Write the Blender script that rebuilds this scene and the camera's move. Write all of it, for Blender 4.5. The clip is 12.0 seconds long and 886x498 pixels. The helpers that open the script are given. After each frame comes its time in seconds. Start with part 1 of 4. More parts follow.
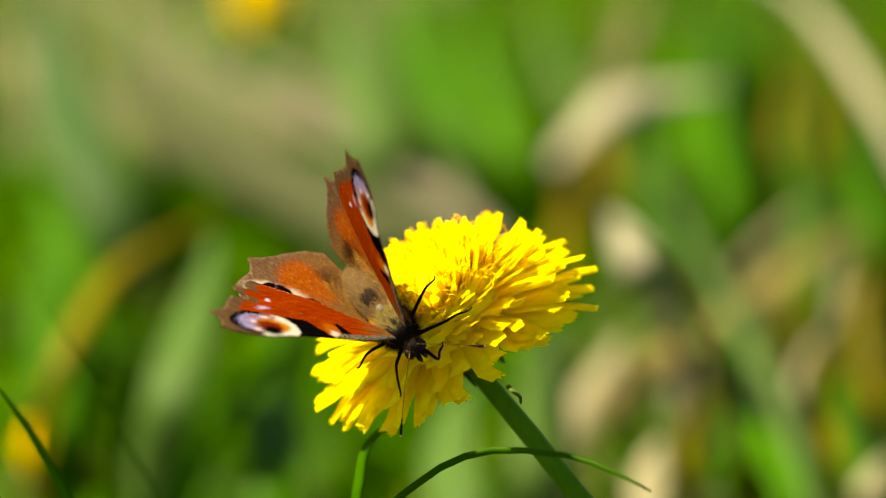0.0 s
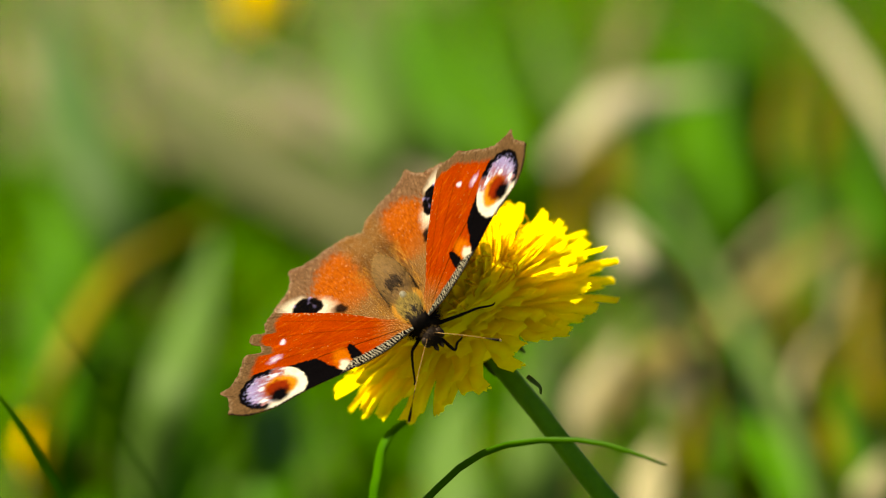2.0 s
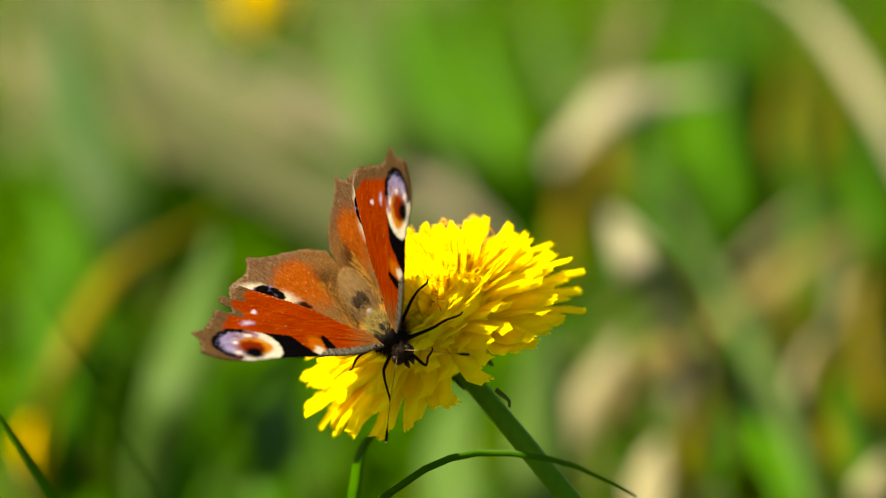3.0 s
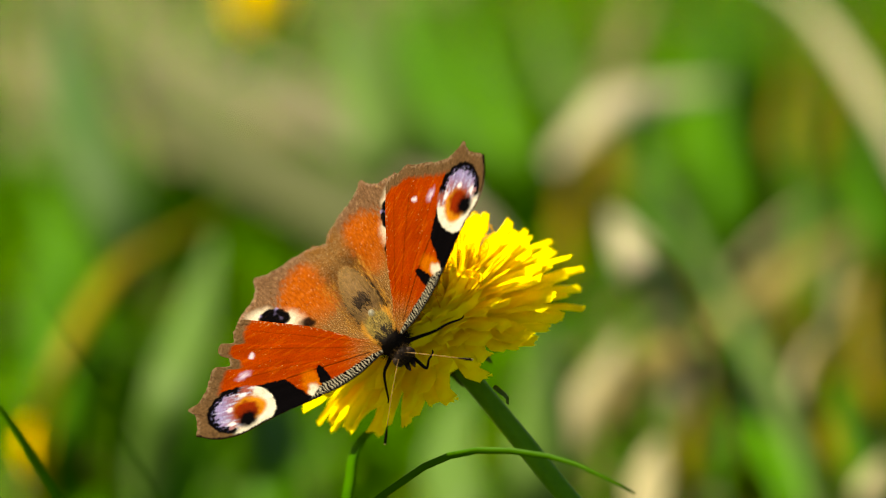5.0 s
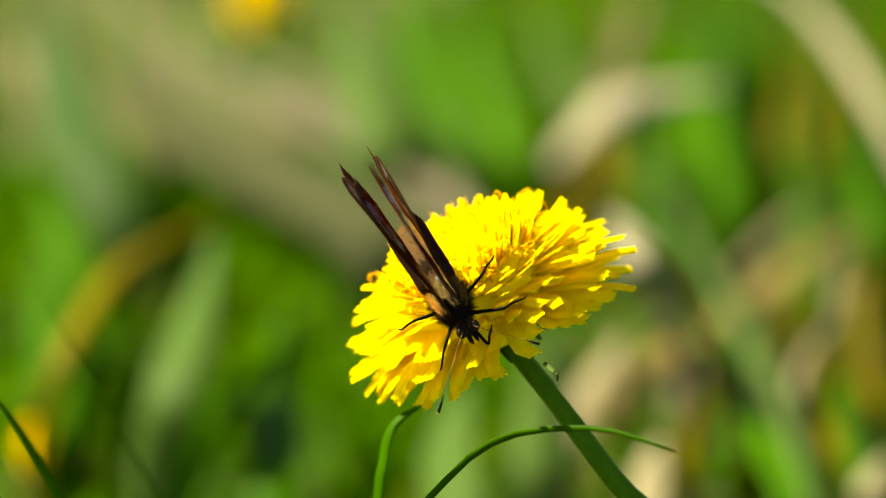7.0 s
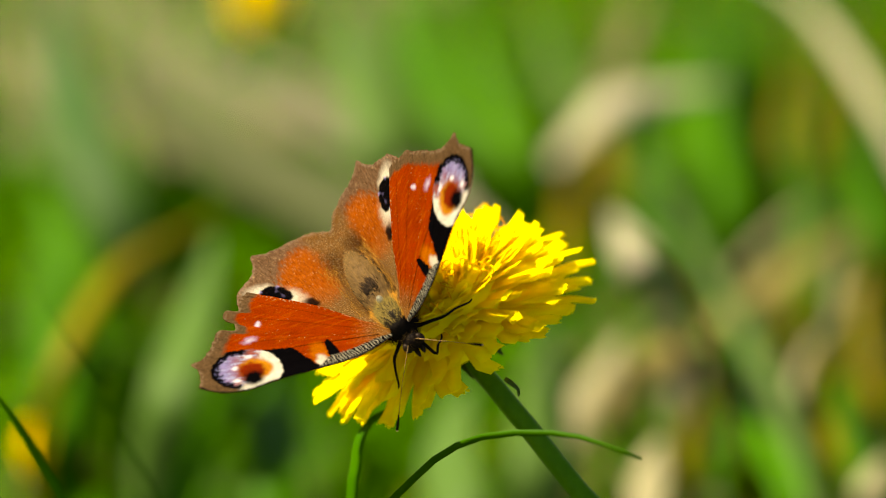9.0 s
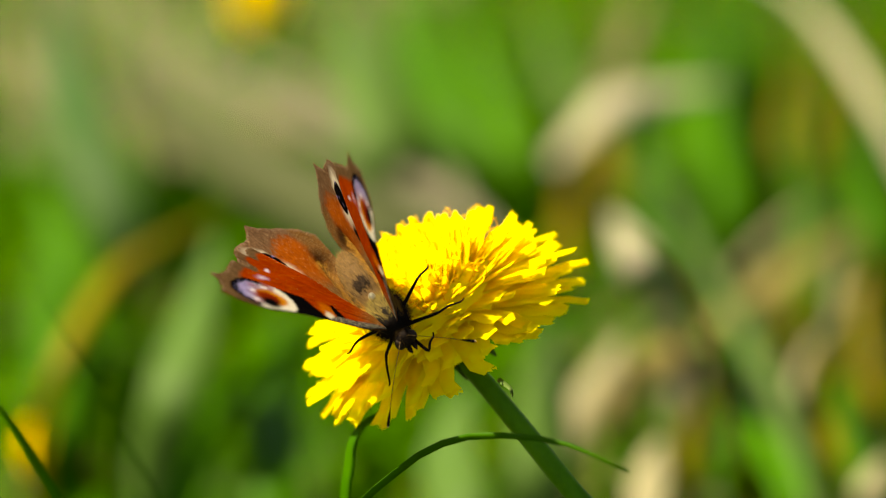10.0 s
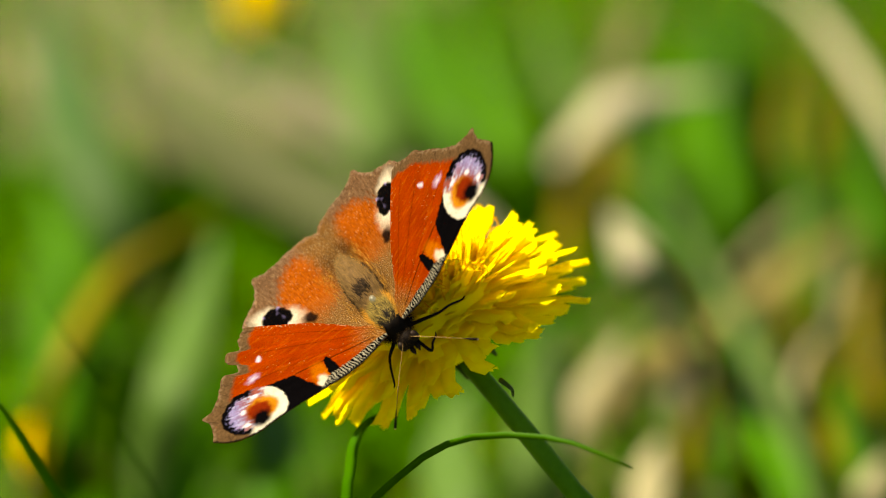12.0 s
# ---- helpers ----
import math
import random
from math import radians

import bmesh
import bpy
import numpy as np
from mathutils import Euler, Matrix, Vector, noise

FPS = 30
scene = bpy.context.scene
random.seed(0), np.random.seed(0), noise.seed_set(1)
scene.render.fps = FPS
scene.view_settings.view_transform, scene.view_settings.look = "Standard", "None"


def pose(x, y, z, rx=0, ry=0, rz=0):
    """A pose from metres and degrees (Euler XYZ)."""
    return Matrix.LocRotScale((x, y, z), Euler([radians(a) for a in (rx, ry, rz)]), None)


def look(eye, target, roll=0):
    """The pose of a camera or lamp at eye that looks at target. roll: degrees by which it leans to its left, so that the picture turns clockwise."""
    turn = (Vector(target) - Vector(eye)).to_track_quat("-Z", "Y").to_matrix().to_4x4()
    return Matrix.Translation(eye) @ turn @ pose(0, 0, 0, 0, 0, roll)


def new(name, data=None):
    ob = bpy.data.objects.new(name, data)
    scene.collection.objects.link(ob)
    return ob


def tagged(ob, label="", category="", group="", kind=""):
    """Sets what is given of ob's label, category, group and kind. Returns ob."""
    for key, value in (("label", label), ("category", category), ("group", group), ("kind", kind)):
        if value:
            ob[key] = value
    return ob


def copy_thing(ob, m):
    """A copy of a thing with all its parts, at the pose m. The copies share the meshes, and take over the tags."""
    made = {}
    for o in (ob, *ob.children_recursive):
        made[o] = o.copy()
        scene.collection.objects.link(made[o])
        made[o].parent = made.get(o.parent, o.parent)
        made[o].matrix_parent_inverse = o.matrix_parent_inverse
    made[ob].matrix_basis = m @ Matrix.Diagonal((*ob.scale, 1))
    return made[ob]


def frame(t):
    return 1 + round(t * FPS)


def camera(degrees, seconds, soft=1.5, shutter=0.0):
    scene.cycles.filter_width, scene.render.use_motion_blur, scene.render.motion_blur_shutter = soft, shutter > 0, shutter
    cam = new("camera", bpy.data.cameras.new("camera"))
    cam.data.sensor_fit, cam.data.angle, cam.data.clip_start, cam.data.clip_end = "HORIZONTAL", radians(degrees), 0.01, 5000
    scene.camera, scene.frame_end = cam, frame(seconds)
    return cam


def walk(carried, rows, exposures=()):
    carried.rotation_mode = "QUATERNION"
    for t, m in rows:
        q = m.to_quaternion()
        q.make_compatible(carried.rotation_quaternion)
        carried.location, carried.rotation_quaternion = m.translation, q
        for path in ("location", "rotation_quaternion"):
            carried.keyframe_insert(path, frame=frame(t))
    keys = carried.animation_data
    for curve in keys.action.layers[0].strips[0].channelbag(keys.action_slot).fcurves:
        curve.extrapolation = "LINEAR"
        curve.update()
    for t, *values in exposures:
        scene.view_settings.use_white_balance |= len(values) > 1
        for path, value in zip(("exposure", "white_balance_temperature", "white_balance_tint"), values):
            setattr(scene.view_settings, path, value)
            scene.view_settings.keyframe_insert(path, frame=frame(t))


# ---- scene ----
from collections import namedtuple

# ---- camera: stands still on a tripod, long lens, wide aperture ----
cam = camera(12.0, 12.0, soft=1.0)
EYE, AIM = (0.0, -0.62785, 0.33823), (0.0, 0.0, 0.17)
walk(cam, [(0.0, look(EYE, AIM)), (12.0, look(EYE, AIM))], exposures=[(0.0, 2.04, 8400, 6), (12.0, 2.04, 8400, 6)])
cam.data.dof.use_dof = True
cam.data.dof.focus_distance = 0.652
cam.data.dof.aperture_fstop = 9.5

# ---- sky and sun: high sun from the left, behind the flower ----
SUN_TO = Vector((-0.600, 0.212, 0.750)).normalized()
elev = math.asin(SUN_TO.z)
azim = math.atan2(SUN_TO.x, SUN_TO.y)
world = bpy.data.worlds.new("sky")
scene.world = world
world.use_nodes = True
wt = world.node_tree
wt.nodes.clear()
sky = wt.nodes.new("ShaderNodeTexSky")
sky.sky_type = "NISHITA"
sky.sun_disc = False
sky.sun_elevation, sky.sun_rotation = elev, azim
bg = wt.nodes.new("ShaderNodeBackground")
bg.inputs["Strength"].default_value = 0.05
wo = wt.nodes.new("ShaderNodeOutputWorld")
wt.links.new(sky.outputs[0], bg.inputs[0])
wt.links.new(bg.outputs[0], wo.inputs[0])
sun_data = bpy.data.lights.new("sun", "SUN")
sun_data.energy, sun_data.angle, sun_data.color = 5.0, radians(0.53), (1.0, 0.95, 0.84)
sun = new("sun", sun_data)
sun.matrix_world = look(SUN_TO * 5, (0, 0, 0))

rng = random.Random(7)


# ---- materials ----
def node(tree, kind, **values):
    n = tree.nodes.new(kind)
    for key, value in values.items():
        n.inputs[key].default_value = value
    return n


def leafy(name, dark, light, tip=None, through_light=0.35, rough=0.5, scale=400.0, bump=0.15, spread=0.5):
    """Plant tissue: two tones in grain and per piece, light shines through it."""
    m = bpy.data.materials.new(name)
    m.use_nodes = True
    t = m.node_tree
    t.nodes.clear()
    out = t.nodes.new("ShaderNodeOutputMaterial")
    info = t.nodes.new("ShaderNodeObjectInfo")
    isle = t.nodes.new("ShaderNodeNewGeometry")
    pos = t.nodes.new("ShaderNodeTexCoord")
    grain = node(t, "ShaderNodeTexNoise", Scale=scale, Detail=4.0)
    patch = node(t, "ShaderNodeTexNoise", Scale=scale / 9, Detail=2.0)
    for n in (grain, patch):
        t.links.new(pos.outputs["Object"], n.inputs["Vector"])
    rnd = node(t, "ShaderNodeMath")
    rnd.operation = "ADD"
    t.links.new(info.outputs["Random"], rnd.inputs[0])
    t.links.new(isle.outputs["Random Per Island"], rnd.inputs[1])
    frac = node(t, "ShaderNodeMath")
    frac.operation = "FRACT"
    t.links.new(rnd.outputs[0], frac.inputs[0])
    mixf = node(t, "ShaderNodeMapRange")
    mixf.inputs["To Min"].default_value, mixf.inputs["To Max"].default_value = 0.5 - spread / 2, 0.5 + spread / 2
    t.links.new(frac.outputs[0], mixf.inputs["Value"])
    sums = node(t, "ShaderNodeMath")
    sums.operation = "MULTIPLY_ADD"
    sums.inputs[1].default_value = 0.8
    t.links.new(grain.outputs[0], sums.inputs[0])
    sub = node(t, "ShaderNodeMath")
    sub.operation = "MULTIPLY_ADD"
    sub.inputs[1].default_value, sub.inputs[2].default_value = 0.8, -0.8
    t.links.new(patch.outputs[0], sub.inputs[0])
    t.links.new(sub.outputs[0], sums.inputs[2])
    add = node(t, "ShaderNodeMath")
    add.operation = "ADD"
    add.use_clamp = True
    t.links.new(sums.outputs[0], add.inputs[0])
    t.links.new(mixf.outputs[0], add.inputs[1])
    ramp = t.nodes.new("ShaderNodeValToRGB")
    ramp.color_ramp.elements[0].color = (*dark, 1)
    ramp.color_ramp.elements[1].color = (*light, 1)
    if tip:
        e = ramp.color_ramp.elements.new(0.93)
        e.color = (*light, 1)
        ramp.color_ramp.elements[2].color = (*tip, 1)
    t.links.new(add.outputs[0], ramp.inputs[0])
    bs = node(t, "ShaderNodeBsdfPrincipled", Roughness=rough)
    bs.inputs["Specular IOR Level"].default_value = 0.05
    tr = t.nodes.new("ShaderNodeBsdfTranslucent")
    bn = node(t, "ShaderNodeBump", Strength=bump, Distance=0.0002)
    t.links.new(grain.outputs[0], bn.inputs["Height"])
    t.links.new(bn.outputs[0], bs.inputs["Normal"])
    mx = t.nodes.new("ShaderNodeMixShader")
    mx.inputs[0].default_value = through_light
    t.links.new(ramp.outputs[0], bs.inputs["Base Color"])
    t.links.new(ramp.outputs[0], tr.inputs["Color"])
    t.links.new(bs.outputs[0], mx.inputs[1])
    t.links.new(tr.outputs[0], mx.inputs[2])
    t.links.new(mx.outputs[0], out.inputs["Surface"])
    return m


def scaled(name, rough=0.75, through_light=0.46):
    """Wing membrane: pigment stored on the wing, broken up by fine scale rows."""
    m = bpy.data.materials.new(name)
    m.use_nodes = True
    t = m.node_tree
    bs = t.nodes["Principled BSDF"]
    bs.inputs["Roughness"].default_value = rough
    bs.inputs["Specular IOR Level"].default_value = 0.0
    at = t.nodes.new("ShaderNodeAttribute")
    at.attribute_name = "pigment"
    pos = t.nodes.new("ShaderNodeTexCoord")
    fine = node(t, "ShaderNodeTexNoise", Scale=5200.0, Detail=3.0, Roughness=0.7)
    t.links.new(pos.outputs["Object"], fine.inputs["Vector"])
    rr = node(t, "ShaderNodeMapRange")
    for key, v in (("From Min", 0.3), ("From Max", 0.7), ("To Min", 0.62), ("To Max", 1.10)):
        rr.inputs[key].default_value = v
    t.links.new(fine.outputs[0], rr.inputs["Value"])
    mul = t.nodes.new("ShaderNodeVectorMath")
    mul.operation = "SCALE"
    t.links.new(at.outputs["Color"], mul.inputs[0])
    t.links.new(rr.outputs[0], mul.inputs["Scale"])
    t.links.new(mul.outputs[0], bs.inputs["Base Color"])
    bn = node(t, "ShaderNodeBump", Strength=0.35, Distance=0.00006)
    t.links.new(fine.outputs[0], bn.inputs["Height"])
    t.links.new(bn.outputs[0], bs.inputs["Normal"])
    tr = t.nodes.new("ShaderNodeBsdfTranslucent")
    t.links.new(mul.outputs[0], tr.inputs["Color"])
    mx = t.nodes.new("ShaderNodeMixShader")
    mx.inputs[0].default_value = through_light
    t.links.new(bs.outputs[0], mx.inputs[1])
    t.links.new(tr.outputs[0], mx.inputs[2])
    t.links.new(mx.outputs[0], t.nodes["Material Output"].inputs["Surface"])
    return m


def chitin(name, dark, light, rough=0.6, scale=2500.0, coat=0.0, glow=None):
    m = bpy.data.materials.new(name)
    m.use_nodes = True
    t = m.node_tree
    bs = t.nodes["Principled BSDF"]
    bs.inputs["Roughness"].default_value = rough
    bs.inputs["Specular IOR Level"].default_value = 0.04
    bs.inputs["Coat Weight"].default_value = coat
    pos = t.nodes.new("ShaderNodeTexCoord")
    fine = node(t, "ShaderNodeTexNoise", Scale=scale, Detail=4.0)
    t.links.new(pos.outputs["Object"], fine.inputs["Vector"])
    isle = t.nodes.new("ShaderNodeNewGeometry")
    add = node(t, "ShaderNodeMath")
    add.operation = "MULTIPLY_ADD"
    add.inputs[1].default_value = 0.5
    t.links.new(isle.outputs["Random Per Island"], add.inputs[0])
    half = node(t, "ShaderNodeMath")
    half.operation = "MULTIPLY"
    half.inputs[1].default_value = 0.6
    t.links.new(fine.outputs[0], half.inputs[0])
    t.links.new(half.outputs[0], add.inputs[2])
    ramp = t.nodes.new("ShaderNodeValToRGB")
    ramp.color_ramp.elements[0].position, ramp.color_ramp.elements[1].position = 0.25, 0.75
    ramp.color_ramp.elements[0].color = (*dark, 1)
    ramp.color_ramp.elements[1].color = (*light, 1)
    t.links.new(add.outputs[0], ramp.inputs[0])
    t.links.new(ramp.outputs[0], bs.inputs["Base Color"])
    bn = node(t, "ShaderNodeBump", Strength=0.4, Distance=0.0001)
    t.links.new(fine.outputs[0], bn.inputs["Height"])
    t.links.new(bn.outputs[0], bs.inputs["Normal"])
    if glow:  # thin enough to let some light through
        tr = t.nodes.new("ShaderNodeBsdfTranslucent")
        tr.inputs["Color"].default_value = (*glow, 1)
        mx = t.nodes.new("ShaderNodeMixShader")
        mx.inputs[0].default_value = 0.42
        t.links.new(bs.outputs[0], mx.inputs[1])
        t.links.new(tr.outputs[0], mx.inputs[2])
        t.links.new(mx.outputs[0], t.nodes["Material Output"].inputs["Surface"])
    return m


def soil(name):
    m = bpy.data.materials.new(name)
    m.use_nodes = True
    t = m.node_tree
    bs = t.nodes["Principled BSDF"]
    bs.inputs["Roughness"].default_value = 0.95
    pos = t.nodes.new("ShaderNodeTexCoord")
    big = node(t, "ShaderNodeTexNoise", Scale=9.0, Detail=5.0)
    small = node(t, "ShaderNodeTexNoise", Scale=160.0, Detail=5.0)
    for n in (big, small):
        t.links.new(pos.outputs["Object"], n.inputs["Vector"])
    add = node(t, "ShaderNodeMath")
    add.operation = "ADD"
    t.links.new(big.outputs[0], add.inputs[0])
    t.links.new(small.outputs[0], add.inputs[1])
    ramp = t.nodes.new("ShaderNodeValToRGB")
    ramp.color_ramp.elements[0].position, ramp.color_ramp.elements[1].position = 0.38, 0.62
    ramp.color_ramp.elements[0].color = (0.032, 0.052, 0.005, 1)
    ramp.color_ramp.elements[1].color = (0.090, 0.064, 0.026, 1)
    mid = ramp.color_ramp.elements.new(0.5)
    mid.color = (0.052, 0.050, 0.010, 1)
    half = node(t, "ShaderNodeMath")
    half.operation = "MULTIPLY"
    half.inputs[1].default_value = 0.5
    t.links.new(add.outputs[0], half.inputs[0])
    t.links.new(half.outputs[0], ramp.inputs[0])
    t.links.new(ramp.outputs[0], bs.inputs["Base Color"])
    bn = node(t, "ShaderNodeBump", Strength=0.8, Distance=0.004)
    t.links.new(small.outputs[0], bn.inputs["Height"])
    t.links.new(bn.outputs[0], bs.inputs["Normal"])
    return m


PETAL = leafy("petal yellow", (0.98, 0.75, 0.002), (0.98, 0.91, 0.004), through_light=0.62, rough=0.55, scale=900, bump=0.2)
CORE_FILL = leafy("core fill yellow", (0.98, 0.76, 0.002), (0.98, 0.90, 0.004), through_light=0.12, rough=0.6, scale=1500)
STYLE = leafy("style orange", (0.82, 0.46, 0.004), (0.94, 0.68, 0.008), through_light=0.35, scale=900)
STEM = leafy("stem green", (0.042, 0.135, 0.004), (0.090, 0.235, 0.008), through_light=0.25, rough=0.4, scale=700)
BRACT = leafy("bract green", (0.021, 0.042, 0.0084), (0.056, 0.091, 0.0175), (0.07, 0.035, 0.021), through_light=0.1, scale=800)
GREEN = leafy("grass green", (0.024, 0.108, 0.0003), (0.062, 0.190, 0.0008), through_light=0.5, scale=150)
DEEP = leafy("grass deep green", (0.022, 0.0972, 0.0003), (0.0462, 0.1458, 0.0006), through_light=0.5, scale=150)
BLUE = leafy("grass blue green", (0.028, 0.072, 0.013), (0.047, 0.097, 0.025), through_light=0.4, scale=150)
SAGE = leafy("grey green leaf", (0.0418, 0.0931, 0.0133), (0.0703, 0.1311, 0.0247), through_light=0.4, scale=150)
SILVER = leafy("silver green dry leaf", (0.038, 0.047, 0.0155), (0.057, 0.067, 0.0245), through_light=0.4, scale=150)
GREY = leafy("weathered straw", (0.0697, 0.0623, 0.0272), (0.102, 0.0918, 0.0416), through_light=0.4, rough=0.6, scale=150)
ASH = leafy("ashen dry leaf", (0.110, 0.102, 0.064), (0.162, 0.150, 0.100), through_light=0.4, rough=0.6, scale=150)
TEAL = leafy("grey-blue grass", (0.0506, 0.0989, 0.021), (0.0805, 0.1357, 0.0357), through_light=0.4, scale=150)
LIME = leafy("grass yellow green", (0.110, 0.230, 0.001), (0.190, 0.310, 0.002), through_light=0.5, scale=150)
STRAW = leafy("straw", (0.154, 0.1276, 0.04), (0.231, 0.1958, 0.066), through_light=0.45, rough=0.6, scale=150)
PALE = leafy("bleached straw", (0.21, 0.1911, 0.105), (0.3045, 0.2783, 0.16), through_light=0.5, rough=0.55, scale=150)
WHITE = leafy("sun-bleached straw", (0.228, 0.2112, 0.138), (0.336, 0.3144, 0.2127), through_light=0.4, rough=0.5, scale=150)
OCHRE = leafy("ochre dead grass", (0.132, 0.1103, 0.003), (0.231, 0.1837, 0.006), through_light=0.45, scale=150)
TURF = leafy("turf", (0.0216, 0.0974, 0.0002), (0.0672, 0.1856, 0.0004), (0.18, 0.1624, 0.014), through_light=0.5, scale=60, spread=0.9)
GROUND = soil("soil and thatch")
WING = scaled("wing scales")
UNDER = chitin("wing underside", (0.003, 0.002, 0.002), (0.014, 0.009, 0.007), rough=0.9, glow=(0.55, 0.19, 0.02))
HAIR = chitin("golden hair", (0.085, 0.036, 0.004), (0.27, 0.125, 0.016), rough=0.8)
FUR = chitin("tan fur", (0.030, 0.017, 0.005), (0.105, 0.060, 0.020), rough=0.85)
OLIVE = chitin("olive gold hair", (0.030, 0.022, 0.005), (0.135, 0.095, 0.024), rough=0.8)
DARKHAIR = chitin("dark hair", (0.0025, 0.0016, 0.0012), (0.016, 0.009, 0.005), rough=0.85)
BLACK = chitin("black chitin", (0.0025, 0.002, 0.0016), (0.010, 0.006, 0.004), rough=0.7)
BODY = chitin("brown body", (0.035, 0.020, 0.009), (0.080, 0.047, 0.020), rough=0.85)
BALD = chitin("worn thorax", (0.05, 0.046, 0.030), (0.13, 0.12, 0.085), rough=0.35, coat=0.3)
EYE_MAT = chitin("compound eye", (0.006, 0.004, 0.003), (0.022, 0.012, 0.007), rough=0.4, coat=0.1)
SHAFT = chitin("antenna shaft", (0.10, 0.052, 0.016), (0.24, 0.14, 0.05), rough=0.6)
CLUB = chitin("antenna tip", (0.30, 0.20, 0.08), (0.55, 0.40, 0.20), rough=0.5)


# ---- builders ----
def mesh_of(name, bm, materials):
    me = bpy.data.meshes.new(name)
    bm.to_mesh(me)
    bm.free()
    for m in materials:
        me.materials.append(m)
    me.polygons.foreach_set("use_smooth", [True] * len(me.polygons))
    return me


def part(name, bm, material, parent, label=""):
    """Link a bmesh, or a mesh that is ready, as one part under its thing."""
    me = bm if isinstance(bm, bpy.types.Mesh) else mesh_of(name, bm, [material])
    ob = new(name, me)
    ob.parent = parent
    return tagged(ob, label)


def empty(name, m=None):
    ob = new(name)
    ob.empty_display_size = 0.01
    if m is not None:
        ob.matrix_basis = m
    return ob


def curve_through(points, n):
    """n points along a smooth line through the given ones."""
    P = [Vector(p) for p in points]
    P = [P[0] * 2 - P[1]] + P + [P[-1] * 2 - P[-2]]
    out, spans = [], len(P) - 3
    for i in range(n):
        u = i / (n - 1) * spans
        k = min(int(u), spans - 1)
        f = u - k
        a, b, c, d = P[k:k + 4]
        out.append(0.5 * (2 * b + (c - a) * f + (2 * a - 5 * b + 4 * c - d) * f * f + (3 * b - a - 3 * c + d) * f ** 3))
    return out


def tube(bm, points, radii, sides=8, ends=True):
    """A round rod along points, with a radius at each."""
    rings, up = [], Vector((0.31, 0.17, 0.93))
    for i, p in enumerate(points):
        way = (points[min(i + 1, len(points) - 1)] - points[max(i - 1, 0)]).normalized()
        a = way.cross(up).normalized()
        b = way.cross(a)
        rings.append([bm.verts.new(p + radii[i] * (math.cos(k * math.tau / sides) * a + math.sin(k * math.tau / sides) * b)) for k in range(sides)])
    for r, s in zip(rings, rings[1:]):
        for k in range(sides):
            bm.faces.new((r[k], r[(k + 1) % sides], s[(k + 1) % sides], s[k]))
    if ends:
        bm.faces.new(rings[0][::-1])
        bm.faces.new(rings[-1])


def blob(bm, center, radii, segs=16, rings=10, turn=None, rough=0.0):
    got = bmesh.ops.create_uvsphere(bm, u_segments=segs, v_segments=rings, radius=1.0)["verts"]
    m = Matrix.Translation(center) @ (turn or Matrix()) @ Matrix.Diagonal((*radii, 1))
    for v in got:
        if rough:
            v.co *= 1 + rough * noise.noise(v.co * 3 + Vector(center) * 900)
        v.co = m @ v.co
    return got


def strap(bm, spine, widths, side, fold, thick):
    """A leaf strip: follows spine, widths wide, folded along its middle, with thickness."""
    n = len(spine)
    top, low = [], []
    for i, p in enumerate(spine):
        way = (spine[min(i + 1, n - 1)] - spine[max(i - 1, 0)]).normalized()
        a = (side[i] if isinstance(side, list) else side)
        a = (a - way * a.dot(way)).normalized()
        up = a.cross(way).normalized()
        w = widths[i] / 2
        row = [p - a * w + up * fold * w, p, p + a * w + up * fold * w]
        top.append([bm.verts.new(q + up * thick / 2) for q in row])
        low.append([bm.verts.new(q - up * thick / 2) for q in row])
    for i in range(n - 1):
        for k in range(2):
            bm.faces.new((top[i][k], top[i][k + 1], top[i + 1][k + 1], top[i + 1][k]))
            bm.faces.new((low[i][k], low[i + 1][k], low[i + 1][k + 1], low[i][k + 1]))
        for k, flip in ((0, 1), (2, 0)):
            q = (top[i][k], top[i + 1][k], low[i + 1][k], low[i][k])
            bm.faces.new(q[::-1] if flip else q)
    for i, flip in ((0, 0), (n - 1, 1)):
        for k in range(2):
            q = (top[i][k], low[i][k], low[i][k + 1], top[i][k + 1])
            bm.faces.new(q[::-1] if flip else q)


# ---- ground ----
bm = bmesh.new()
rings, spokes = [0.0] + [0.05 * 1.28 ** k for k in range(29)], 48
prev = None
for r in rings:
    row = []
    for k in range(spokes if r else 1):
        a = k * math.tau / spokes
        x, y = r * math.cos(a), 0.6 + r * math.sin(a)
        row.append(bm.verts.new((x, y, 0.004 * noise.noise(Vector((x * 9, y * 9, 0))) - 0.003)))
    if prev and len(prev) == 1:
        for k in range(spokes):
            bm.faces.new((prev[0], row[k], row[(k + 1) % spokes]))
    elif prev:
        for k in range(spokes):
            bm.faces.new((prev[k], row[k], row[(k + 1) % spokes], prev[(k + 1) % spokes]))
    prev = row
tagged(new("ground", mesh_of("ground", bm, [GROUND])), "brown soil with dry thatch under meadow grass", "ground", kind="structure")


